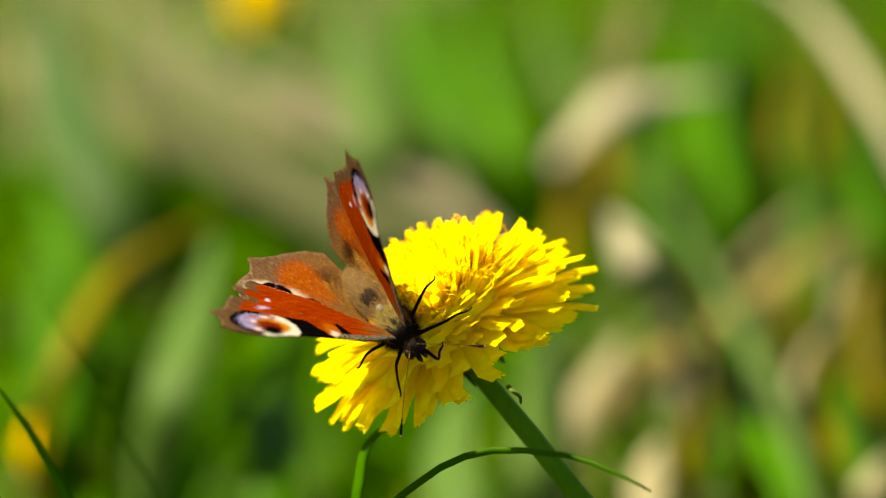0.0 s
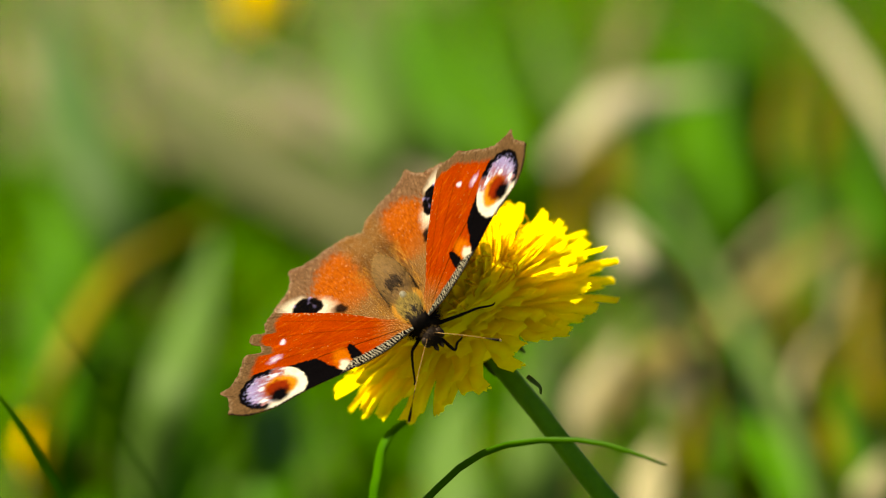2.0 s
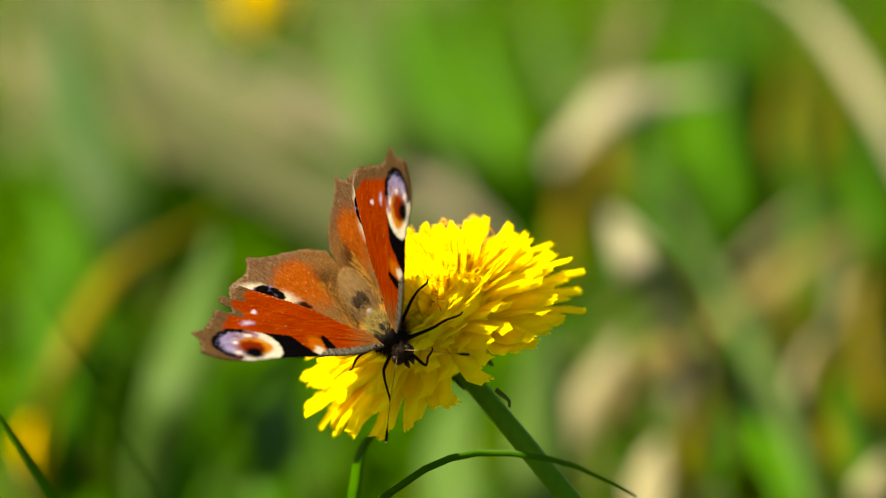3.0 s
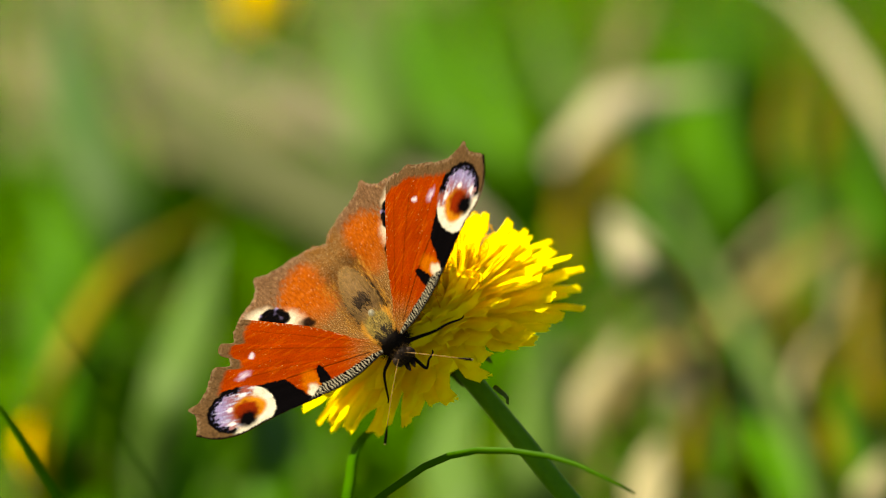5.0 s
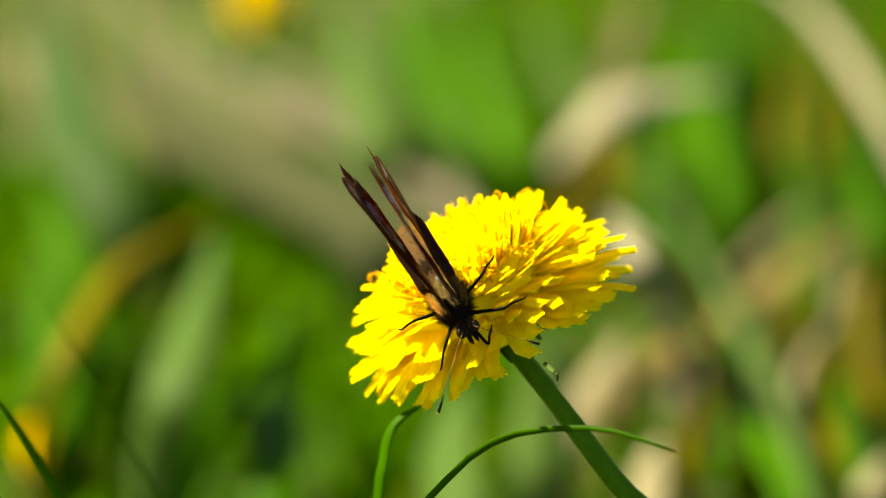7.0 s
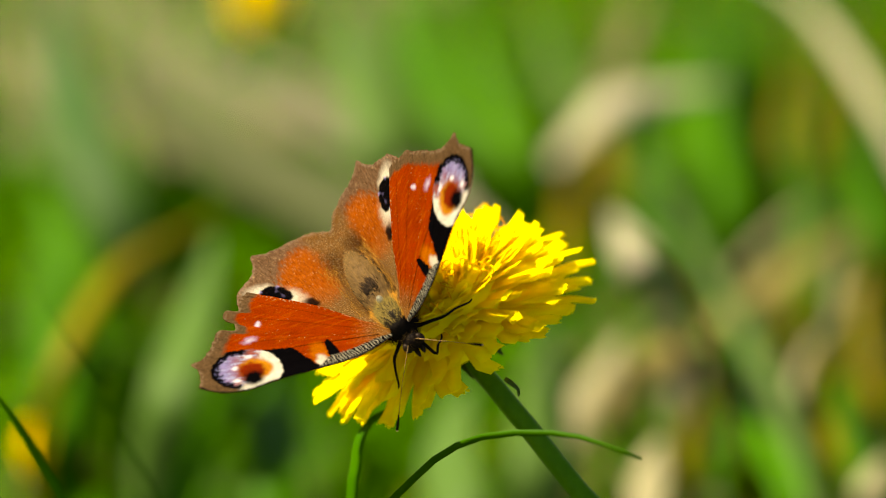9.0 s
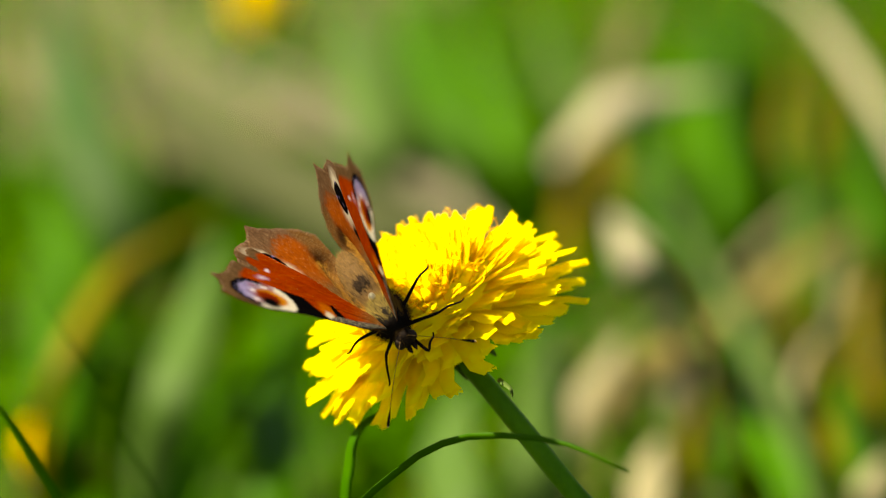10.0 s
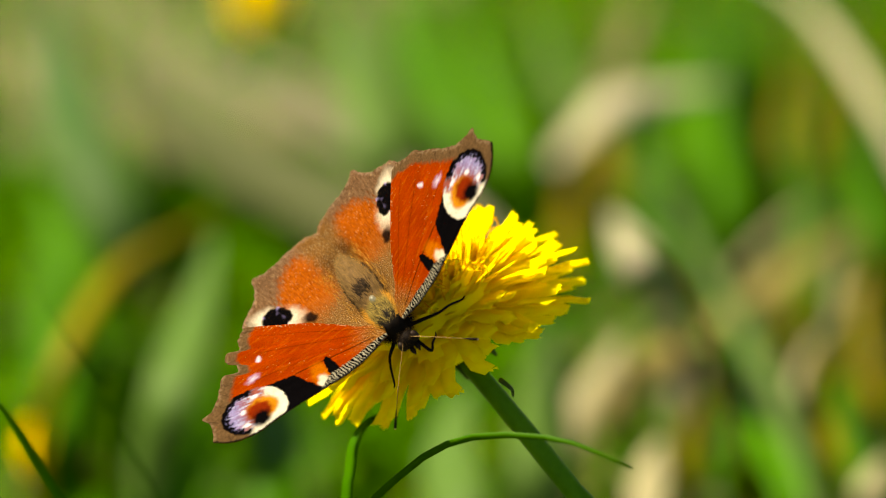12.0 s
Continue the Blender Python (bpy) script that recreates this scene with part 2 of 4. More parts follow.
# ---- turf: blades that nobody could count ----
def turf(name, label, count, x_range, y_range, height, material, seed, keep):
    r = random.Random(seed)
    verts, faces = [], []
    made = 0
    while made < count:
        x, y = r.uniform(*x_range), r.uniform(*y_range)
        if r.random() > keep(x, y):
            made += 0.2
            continue
        made += 1
        h, w = r.uniform(*height) * (0.55 if y < 0.6 else 0.75 if y < 0.8 else 1.0), r.uniform(0.0022, 0.0055)
        a, lean = r.uniform(0, math.tau), r.uniform(0.1, 0.9) * h
        d = Vector((math.cos(a), math.sin(a), 0))
        s = Vector((math.cos(a + 1.2 + r.random()), math.sin(a + 1.2 + r.random()), 0)) * w / 2
        base = len(verts)
        for f, k in ((0, 0.8), (0.35, 1.0), (0.7, 0.75), (1.0, 0.08)):
            p = Vector((x, y, -0.004 + h * f * (1 - 0.25 * f))) + d * lean * f * f
            verts += [p - s * k, p + Vector((0, 0, -0.3 * w * k)) + d * 0.0006, p + s * k]
        for i in range(3):
            for k in range(2):
                q = base + i * 3 + k
                faces.append((q, q + 1, q + 4, q + 3))
    me = bpy.data.meshes.new(name)
    me.from_pydata([tuple(v) for v in verts], [], faces)
    me.materials.append(material)
    me.polygons.foreach_set("use_smooth", [True] * len(me.polygons))
    tagged(new(name, me), label, "grass", kind="stuff")


def bare(x, y):
    """Thin turf on the bare patch, thick elsewhere, thinning out far to the sides."""
    thick = 0.1 if x < -0.01 - 0.25 * (0.9 - y) and y > 0.72 else 0.75 if x > 0.02 and (x - 0.02) * 2.5 + y > 0.45 else 1.0
    return thick * min(1.0, max(0.25, (0.8 - abs(x)) * 3.0))


turf("grass_turf", "dense green meadow grass behind the flower", 18000, (-0.75, 0.75), (0.25, 1.9), (0.015, 0.042), TURF, 11, bare)
turf("short_grass", "short dense grass filling the turf", 15000, (-0.3, 0.3), (0.25, 1.3), (0.012, 0.032), TURF, 15, bare)
turf("dry_grass", "pale dry grass among the green turf", 4200, (-0.75, 0.75), (0.3, 1.7), (0.015, 0.04), STRAW, 12, lambda x, y: 0.45 * min(1.0, max(0.2, (0.8 - abs(x)) * 3.0)) if x > 0.03 else 0.08)
turf("low_grass", "short green grass below the flower", 9000, (-0.8, 0.8), (-0.9, 0.27), (0.015, 0.055), TURF, 13, lambda x, y: 1.0)
turf("outer_grass", "green meadow grass around the flower", 34000, (-3.2, 3.2), (-2.7, 5.2), (0.04, 0.13), TURF, 14, lambda x, y: 0.0 if abs(x) < 0.75 and -0.75 < y < 1.9 else 1.0 if x * x + (y - 0.6) ** 2 < 4 else 0.6)


# ---- single grass blades ----
def grass_blade(label, material, width, *points, fold=0.35, name="grass_blade", taper=0.12, n=18, face=(0.1, -1, 0.25)):
    """One blade from its root in the soil through the points, in metres; the root is its origin."""
    root = Vector(points[0])
    line = curve_through([Vector(p) - root for p in points], n)
    ways = [line[min(i + 1, n - 1)] - line[max(i - 1, 0)] for i in range(n)]
    side = [way.cross(Vector(face)).normalized() for way in ways]
    widths = [width * (0.75 + 0.25 * min(1, 3 * f)) * (1 - (1 - taper) * max(0, (f - 0.55) / 0.45) ** 1.6) for f in (i / (n - 1) for i in range(n))]
    bm = bmesh.new()
    strap(bm, line, widths, side, fold, 0.0003)
    bmesh.ops.recalc_face_normals(bm, faces=bm.faces)
    ob = new(name, mesh_of(name, bm, [material]))
    ob.location = root
    return tagged(ob, label, "grass blade", "single grass blades")


# broad leaves and straws in the turf
grass_blade("weathered grey dry leaf lying over", ASH, 0.0063, (0.016, 0.570, -0.006), (0.016, 0.570, 0.020), (-0.015, 0.641, 0.023), (-0.048, 0.705, 0.026), (-0.086, 0.781, 0.026), (-0.122, 0.848, 0.024), face=(-0.3, -0.8, 0.5))
grass_blade("broad silvery dry grass leaf", SILVER, 0.0133, (0.003, 0.554, -0.006), (0.003, 0.554, 0.020), (-0.024, 0.599, 0.022), (-0.054, 0.649, 0.024), (-0.084, 0.712, 0.025), (-0.114, 0.792, 0.024), face=(-0.3, -0.8, 0.5))
grass_blade("broad grey-green leaf lying over", SILVER, 0.0117, (-0.022, 0.554, -0.006), (-0.022, 0.554, 0.020), (-0.045, 0.604, 0.022), (-0.067, 0.644, 0.023), (-0.090, 0.699, 0.024), (-0.112, 0.766, 0.024), face=(-0.3, -0.8, 0.5))
grass_blade("narrow weathered dry leaf", ASH, 0.0055, (0.006, 0.621, -0.006), (0.006, 0.621, 0.020), (-0.021, 0.680, 0.024), (-0.046, 0.746, 0.026), (-0.071, 0.804, 0.026), face=(-0.3, -0.8, 0.5))
grass_blade("upright broad pale green leaf", SAGE, 0.0210, (-0.015, 0.635, -0.006), (-0.015, 0.635, 0.020), (-0.020, 0.650, 0.036), (-0.026, 0.707, 0.043), (-0.034, 0.807, 0.043))
pale_leaf = grass_blade("broad pale blue-green leaf", BLUE, 0.0175, (-0.093, 0.554, -0.006), (-0.093, 0.554, 0.020), (-0.101, 0.571, 0.036), (-0.112, 0.608, 0.047), (-0.126, 0.700, 0.050), (-0.136, 0.801, 0.050))
grass_blade("broad deep green grass blade", DEEP, 0.0184, (0.015, 0.642, -0.006), (0.015, 0.642, 0.020), (0.004, 0.662, 0.036), (-0.007, 0.725, 0.043), (-0.018, 0.809, 0.047))
grass_blade("bright fresh green grass blade", GREEN, 0.0138, (0.027, 0.628, -0.006), (0.027, 0.628, 0.020), (0.020, 0.650, 0.036), (0.013, 0.740, 0.036), (0.010, 0.817, 0.043))
grass_blade("broad deep green grass blade", DEEP, 0.0142, (-0.096, 0.385, -0.006), (-0.096, 0.385, 0.020), (-0.102, 0.436, 0.029), (-0.113, 0.501, 0.036))
grass_blade("broad deep green grass blade", DEEP, 0.0149, (-0.095, 0.445, -0.006), (-0.095, 0.445, 0.020), (-0.102, 0.490, 0.032), (-0.117, 0.557, 0.040))
grass_blade("yellowing blade bent in an arc", OCHRE, 0.0054, (-0.099, 0.361, -0.006), (-0.099, 0.361, 0.022), (-0.094, 0.352, 0.043), (-0.088, 0.372, 0.053), (-0.081, 0.398, 0.058), (-0.071, 0.423, 0.059), (-0.058, 0.458, 0.058), face=(-0.2, -0.9, 0.2))
grass_blade("soft grey-green broad leaf", SAGE, 0.0146, (-0.068, 0.337, -0.006), (-0.068, 0.337, 0.025), (-0.064, 0.338, 0.043), (-0.060, 0.369, 0.054), (-0.059, 0.431, 0.058), face=(-0.3, -0.8, 0.5))
grass_blade("soft blue-green grass leaf", SAGE, 0.0104, (-0.071, 0.350, -0.006), (-0.071, 0.350, 0.025), (-0.064, 0.354, 0.040), (-0.058, 0.381, 0.045), face=(-0.3, -0.8, 0.5))
grass_blade("fresh green grass blade leaning over", GREEN, 0.0056, (-0.062, 0.305, -0.006), (-0.062, 0.305, 0.022), (-0.053, 0.311, 0.043), (-0.042, 0.325, 0.054), (-0.022, 0.344, 0.058))
grass_blade("bleached dry grass blade arching over", WHITE, 0.0053, (0.138, 0.465, -0.006), (0.138, 0.465, 0.036), (0.131, 0.490, 0.054), (0.122, 0.514, 0.071), (0.115, 0.558, 0.079), (0.107, 0.607, 0.084), (0.096, 0.655, 0.084), face=(-0.3, -0.8, 0.5))
grass_blade("pale straw bent over sideways", WHITE, 0.0118, (0.035, 0.635, -0.006), (0.035, 0.635, 0.022), (0.042, 0.579, 0.050), (0.053, 0.567, 0.061), (0.067, 0.580, 0.061), (0.085, 0.607, 0.058), face=(-0.3, -0.8, 0.5))
grass_blade("tall pale straw stalk", GREY, 0.0095, (0.049, 0.702, -0.006), (0.049, 0.702, 0.020), (0.055, 0.710, 0.036), (0.064, 0.760, 0.043), (0.073, 0.837, 0.043), face=(-0.3, -0.8, 0.5))
grass_blade("narrow pale green grass leaf", SAGE, 0.0090, (0.048, 0.694, -0.006), (0.048, 0.694, 0.020), (0.038, 0.723, 0.036), (0.030, 0.807, 0.043))
grass_blade("long broad blue-green grass blade", TEAL, 0.0057, (0.088, 0.310, -0.006), (0.088, 0.310, 0.020), (0.086, 0.363, 0.025), (0.081, 0.400, 0.032), (0.074, 0.457, 0.036), (0.066, 0.524, 0.040), (0.058, 0.602, 0.043))
grass_blade("broad bleached dead leaf", WHITE, 0.0135, (0.065, 0.449, -0.006), (0.065, 0.449, 0.025), (0.056, 0.409, 0.047), (0.049, 0.398, 0.061), (0.044, 0.441, 0.061), face=(-0.3, -0.8, 0.5))
grass_blade("dry pale grass blade", STRAW, 0.0091, (0.073, 0.466, -0.006), (0.073, 0.466, 0.020), (0.086, 0.471, 0.029), (0.101, 0.501, 0.032), (0.118, 0.542, 0.032), face=(-0.3, -0.8, 0.5))
grass_blade("bleached stub of straw", PALE, 0.0096, (0.028, 0.368, -0.006), (0.028, 0.368, 0.015), (0.035, 0.391, 0.022), (0.042, 0.417, 0.025), (0.049, 0.454, 0.025), face=(-0.3, -0.8, 0.5))
grass_blade("short dry dead grass leaf", STRAW, 0.0127, (0.048, 0.430, -0.006), (0.048, 0.430, 0.015), (0.060, 0.438, 0.022), (0.072, 0.449, 0.025), face=(-0.3, -0.8, 0.5))
grass_blade("pale dry grass stub", PALE, 0.0098, (0.049, 0.320, -0.006), (0.049, 0.320, 0.015), (0.050, 0.339, 0.022), (0.054, 0.370, 0.022), face=(-0.3, -0.8, 0.5))
grass_blade("pale dry grass stub", PALE, 0.0081, (0.102, 0.324, -0.006), (0.102, 0.324, 0.015), (0.102, 0.324, 0.025), (0.109, 0.356, 0.022), face=(-0.3, -0.8, 0.5))
grass_blade("withered ochre grass blade", OCHRE, 0.0085, (0.036, 0.560, -0.006), (0.036, 0.560, 0.015), (0.039, 0.600, 0.025), (0.047, 0.646, 0.029))
grass_blade("withered ochre grass blade", OCHRE, 0.0093, (0.105, 0.655, -0.006), (0.105, 0.655, 0.015), (0.111, 0.704, 0.025), (0.121, 0.791, 0.029))
grass_blade("withered ochre grass blade", OCHRE, 0.0073, (0.098, 0.368, -0.006), (0.098, 0.368, 0.015), (0.100, 0.414, 0.022), (0.107, 0.454, 0.025))
grass_blade("withered ochre grass blade", OCHRE, 0.0077, (0.112, 0.420, -0.006), (0.112, 0.420, 0.015), (0.115, 0.477, 0.022), (0.121, 0.515, 0.029))
grass_blade("withered ochre grass blade", OCHRE, 0.0082, (0.099, 0.506, -0.006), (0.099, 0.506, 0.015), (0.106, 0.541, 0.025), (0.112, 0.593, 0.029))
grass_blade("soft grey-green leaf in the turf", SAGE, 0.0146, (0.023, 0.324, -0.006), (0.023, 0.324, 0.025), (0.024, 0.352, 0.036), (0.029, 0.414, 0.040))
grass_blade("soft grey-green leaf in the turf", SAGE, 0.0106, (0.095, 0.635, -0.006), (0.095, 0.635, 0.020), (0.090, 0.658, 0.029), (0.082, 0.658, 0.036))
grass_blade("broad deep green grass blade", DEEP, 0.0137, (0.128, 0.560, -0.006), (0.128, 0.560, 0.020), (0.127, 0.606, 0.032), (0.136, 0.674, 0.043))
grass_blade("broad deep green grass blade", DEEP, 0.0133, (0.104, 0.488, -0.006), (0.104, 0.488, 0.020), (0.106, 0.572, 0.032), (0.109, 0.666, 0.040))
grass_blade("broad deep green grass blade", DEEP, 0.0116, (0.075, 0.366, -0.006), (0.075, 0.366, 0.020), (0.075, 0.414, 0.022), (0.070, 0.454, 0.025))
grass_blade("broad deep green grass blade", DEEP, 0.0114, (0.102, 0.339, -0.006), (0.102, 0.339, 0.020), (0.102, 0.389, 0.022), (0.105, 0.425, 0.029))
grass_blade("broad deep green grass blade", DEEP, 0.0135, (0.064, 0.542, -0.006), (0.064, 0.542, 0.020), (0.062, 0.600, 0.029), (0.062, 0.643, 0.036))
grass_blade("broad fresh green grass blade", GREEN, 0.0144, (0.088, 0.600, -0.006), (0.088, 0.600, 0.020), (0.087, 0.666, 0.036), (0.092, 0.779, 0.043))
grass_blade("broad fresh green grass blade", GREEN, 0.0149, (0.081, 0.656, -0.006), (0.081, 0.656, 0.020), (0.081, 0.714, 0.036), (0.083, 0.827, 0.043))
grass_blade("broad fresh green grass blade", GREEN, 0.0154, (0.104, 0.751, -0.006), (0.104, 0.751, 0.020), (0.102, 0.767, 0.036), (0.108, 0.827, 0.043))
grass_blade("broad fresh green grass blade", GREEN, 0.0110, (0.085, 0.322, -0.006), (0.085, 0.322, 0.020), (0.082, 0.347, 0.022), (0.077, 0.377, 0.025))
grass_blade("fresh green grass leaf in the turf", GREEN, 0.0134, (-0.039, 0.322, -0.006), (-0.039, 0.322, 0.020), (-0.043, 0.375, 0.029), (-0.042, 0.443, 0.036))
grass_blade("soft grey-green leaf in the turf", SAGE, 0.0148, (0.005, 0.295, -0.006), (0.005, 0.295, 0.025), (0.002, 0.327, 0.032), (0.006, 0.371, 0.036), face=(-0.3, -0.8, 0.5))
grass_blade("withered ochre grass blade", OCHRE, 0.0048, (0.060, 0.354, -0.006), (0.060, 0.354, 0.015), (0.063, 0.377, 0.025), (0.073, 0.410, 0.030))
grass_blade("withered ochre grass blade", OCHRE, 0.0063, (0.120, 0.677, -0.006), (0.120, 0.677, 0.015), (0.124, 0.720, 0.025), (0.128, 0.793, 0.030))
grass_blade("withered ochre grass blade", OCHRE, 0.0062, (0.134, 0.655, -0.006), (0.134, 0.655, 0.015), (0.133, 0.688, 0.025), (0.141, 0.757, 0.030))
grass_blade("withered ochre grass blade", OCHRE, 0.0051, (0.084, 0.430, -0.006), (0.084, 0.430, 0.015), (0.092, 0.448, 0.025), (0.102, 0.475, 0.030))
grass_blade("withered ochre grass blade", OCHRE, 0.0063, (0.053, 0.655, -0.006), (0.053, 0.655, 0.015), (0.052, 0.704, 0.025), (0.056, 0.775, 0.030))
grass_blade("withered ochre grass blade", OCHRE, 0.0049, (0.090, 0.382, -0.006), (0.090, 0.382, 0.015), (0.096, 0.402, 0.025), (0.100, 0.431, 0.030))
grass_blade("thin bleached straw in the turf", PALE, 0.0035, (0.083, 0.523, -0.006), (0.083, 0.523, 0.020), (0.091, 0.513, 0.036), (0.105, 0.530, 0.043), face=(-0.3, -0.8, 0.5))
grass_blade("thin bleached straw in the turf", PALE, 0.0033, (0.107, 0.445, -0.006), (0.107, 0.445, 0.020), (0.104, 0.443, 0.036), (0.109, 0.474, 0.043), face=(-0.3, -0.8, 0.5))
grass_blade("thin bleached straw in the turf", PALE, 0.0032, (0.088, 0.385, -0.006), (0.088, 0.385, 0.020), (0.092, 0.403, 0.032), (0.104, 0.432, 0.036), face=(-0.3, -0.8, 0.5))
# thin blades close to the flower
dark_blade = grass_blade("dark thin grass blade", DEEP, 0.0017, (-0.0060, 0.0298, -0.0060), (-0.0432, 0.0368, 0.0755), (-0.0561, 0.0392, 0.1038), (-0.0614, 0.0371, 0.1154), (-0.0647, 0.0341, 0.1233), (-0.0688, 0.0314, 0.1325), (-0.0723, 0.0188, 0.1435))
grass_blade("thin dark grass blade", DEEP, 0.0006, (0.0003, 0.0460, -0.0060), (-0.0361, 0.0674, 0.0740), (-0.0470, 0.0739, 0.0979), (-0.0560, 0.0785, 0.1152), (-0.0639, 0.0821, 0.1286), (-0.0718, 0.0852, 0.1401))
grass_blade("light green grass blade", LIME, 0.0024, (-0.0621, 0.1288, -0.0060), (-0.0637, 0.1426, 0.0454), (-0.0645, 0.1503, 0.0741), (-0.0651, 0.1529, 0.0836), (-0.0653, 0.1551, 0.0921), (-0.0646, 0.1577, 0.1017))
short_blade = grass_blade("short bright green grass blade", GREEN, 0.0022, (-0.0137, -0.0213, -0.0060), (-0.0137, 0.0033, 0.0858), (-0.0137, 0.0127, 0.1208), (-0.0130, 0.0146, 0.1278), (-0.0123, 0.0157, 0.1321), (-0.0105, 0.0165, 0.1349), (-0.0076, 0.0170, 0.1367), face=(-0.75, -0.6, 0.3))
arched_blade = grass_blade("long thin arching green grass blade", DEEP, 0.0011, (-0.0324, -0.0315, -0.0060), (-0.0198, -0.0123, 0.0854), (-0.0149, -0.0048, 0.1211), (-0.0105, -0.0059, 0.1285), (-0.0056, -0.0077, 0.1334), (0.0014, -0.0103, 0.1391), (0.0091, -0.0156, 0.1426), (0.0193, -0.0216, 0.1434), (0.0259, -0.0261, 0.1422), (0.0311, -0.0287, 0.1402), taper=0.3)
grass_blade("thin withered brown blade", OCHRE, 0.0010, (0.0792, 0.2265, -0.0060), (0.0630, 0.1891, 0.0645), (0.0570, 0.1754, 0.0905), (0.0501, 0.1608, 0.1134), (0.0441, 0.1537, 0.1255), (0.0350, 0.1462, 0.1359))

# nods of four blades: seconds, lean in degrees, lift in mm
ARCH_GUSTS = ((0.0, 0.56, -0.22, -0.24), (0.5, 2.08, -0.79, -0.61), (1.0, 5.21, -1.95, -1.33), (1.5, 11.45, -4.12, -2.25), (2.0, 22.88, -7.86, -3.21), (2.5, 10.3, -3.6, -1.56), (3.0, -4.66, 0.94, 0.21), (5.0, -4.18, 0.67, 0.4), (5.5, -1.6, -0.03, 0.24), (6.0, 4.04, -1.53, 0.17), (6.5, 21.85, -7.12, -1.73), (7.0, 27.03, -8.89, -1.79), (9.0, 17.76, -7.37, -1.8), (9.5, 18.18, -7.28, -1.06), (10.0, 2.59, -2.37, 0.62), (10.5, 0.19, -1.25, 0.85), (11.0, 0.82, -1.53, 1.03), (11.5, 3.16, -2.35, 0.9), (12.0, 7.12, -3.88, -0.29))
SHORT_GUSTS = ((0.0, 0.0, 0.00, 0.0), (1.0, 0.0, 0.23, 0.2), (1.5, 0.0, 0.77, 0.4), (2.0, 0.0, 1.23, 0.9), (2.5, 0.0, 0.58, 0.7), (3.0, 0.0, -0.31, -0.4), (5.0, 0.0, -0.69, -0.2), (5.5, 0.0, -0.54, 0.0), (6.0, 0.0, -0.23, 0.7), (6.5, 0.0, 1.15, 2.2), (7.0, 0.0, 1.61, 2.8), (9.0, 0.0, -0.31, 2.2), (9.5, 0.0, -0.23, 2.8), (10.0, 0.0, -0.77, 1.7), (10.5, 0.0, -0.84, 0.9), (11.0, 0.0, -0.77, 1.3), (12.0, 0.0, -0.69, 1.6))
DARK_GUSTS = ((0.0, 0.0, 0.00, 0.0), (0.5, 0.0, 0.30, 0.3), (1.5, 0.0, 0.23, 0.4), (2.0, 0.0, -0.27, 0.0), (2.5, 0.0, -0.33, 0.0), (3.0, 0.0, -0.87, -0.7), (5.0, 0.0, -0.67, 0.0), (7.0, 0.0, -0.57, 0.3), (9.0, 0.0, -0.47, 0.5), (9.5, 0.0, -0.73, 0.2), (12.0, 0.0, -0.67, 0.4))
LEAF_GUSTS = ((0.0, 0.0, 0.0, 0.0), (1.5, 0.0, 0.8, 0.0), (2.5, 0.0, 2.0, 0.0), (3.0, 0.0, 2.5, 0.0), (5.5, 0.0, 3.5, 0.0), (6.5, 0.0, 1.0, 0.0), (7.0, 0.0, 0.8, 0.0), (9.5, 0.0, 2.2, 0.0), (10.5, 0.0, 2.6, 0.0), (12.0, 0.0, 0.8, 0.0))


# ---- dandelion ----
def petal_mesh(seed, length, width, lift, droop, curl=0.0):
    """A strap-shaped floret along +x with a toothed tip. lift: how it rises, droop: how it bends down."""
    r = random.Random(seed)
    bm = bmesh.new()
    n = 8
    line, widths = [], []
    for i in range(n):
        f = i / (n - 1)
        line.append(Vector((length * f * (1 - 0.12 * droop * f), 0.0004 * r.uniform(-1, 1) * f * f * 2, length * (lift * f - droop * f * f * 0.55 + curl * f ** 4))))
        widths.append(width * (0.35 + 0.65 * min(1.0, f * 2.2)) * (1.0 - 0.32 * f ** 3))
    strap(bm, line, widths, Vector((0, 1, 0)), r.uniform(0.03, 0.16), 0.0001)
    tip, way = line[-1], (line[-1] - line[-2]).normalized()
    up = Vector((0, 1, 0)).cross(way)
    w = widths[-1]
    teeth = r.choice((3, 4, 5))
    for k in range(teeth):
        y0, y1 = (k / teeth - 0.5) * w, ((k + 1) / teeth - 0.5) * w
        v = [bm.verts.new(tip + Vector((0, y, 0)) + up * z) for y in (y0, y1) for z in (0.00006, -0.00006)]
        q = bm.verts.new(tip + way * w * r.choice((0.08, 0.15, 0.22, 0.34)) + Vector((0, (y0 + y1) / 2, 0)))
        bm.faces.new((v[0], v[2], q))
        bm.faces.new((v[3], v[1], q))
    bmesh.ops.recalc_face_normals(bm, faces=bm.faces)
    return mesh_of("petal", bm, [PETAL])


def petal_line(seed):
    """The spine and widths of a narrow young floret of length 1, curving inwards at the tip."""
    r = random.Random(seed)
    bend = r.uniform(0.05, 0.22)
    line = [Vector((f, r.uniform(-0.012, 0.012), bend * f * f)) for f in (0.0, 0.35, 0.65, 0.88, 1.0)]
    return line, [0.07, 0.11, 0.125, 0.12, 0.06]


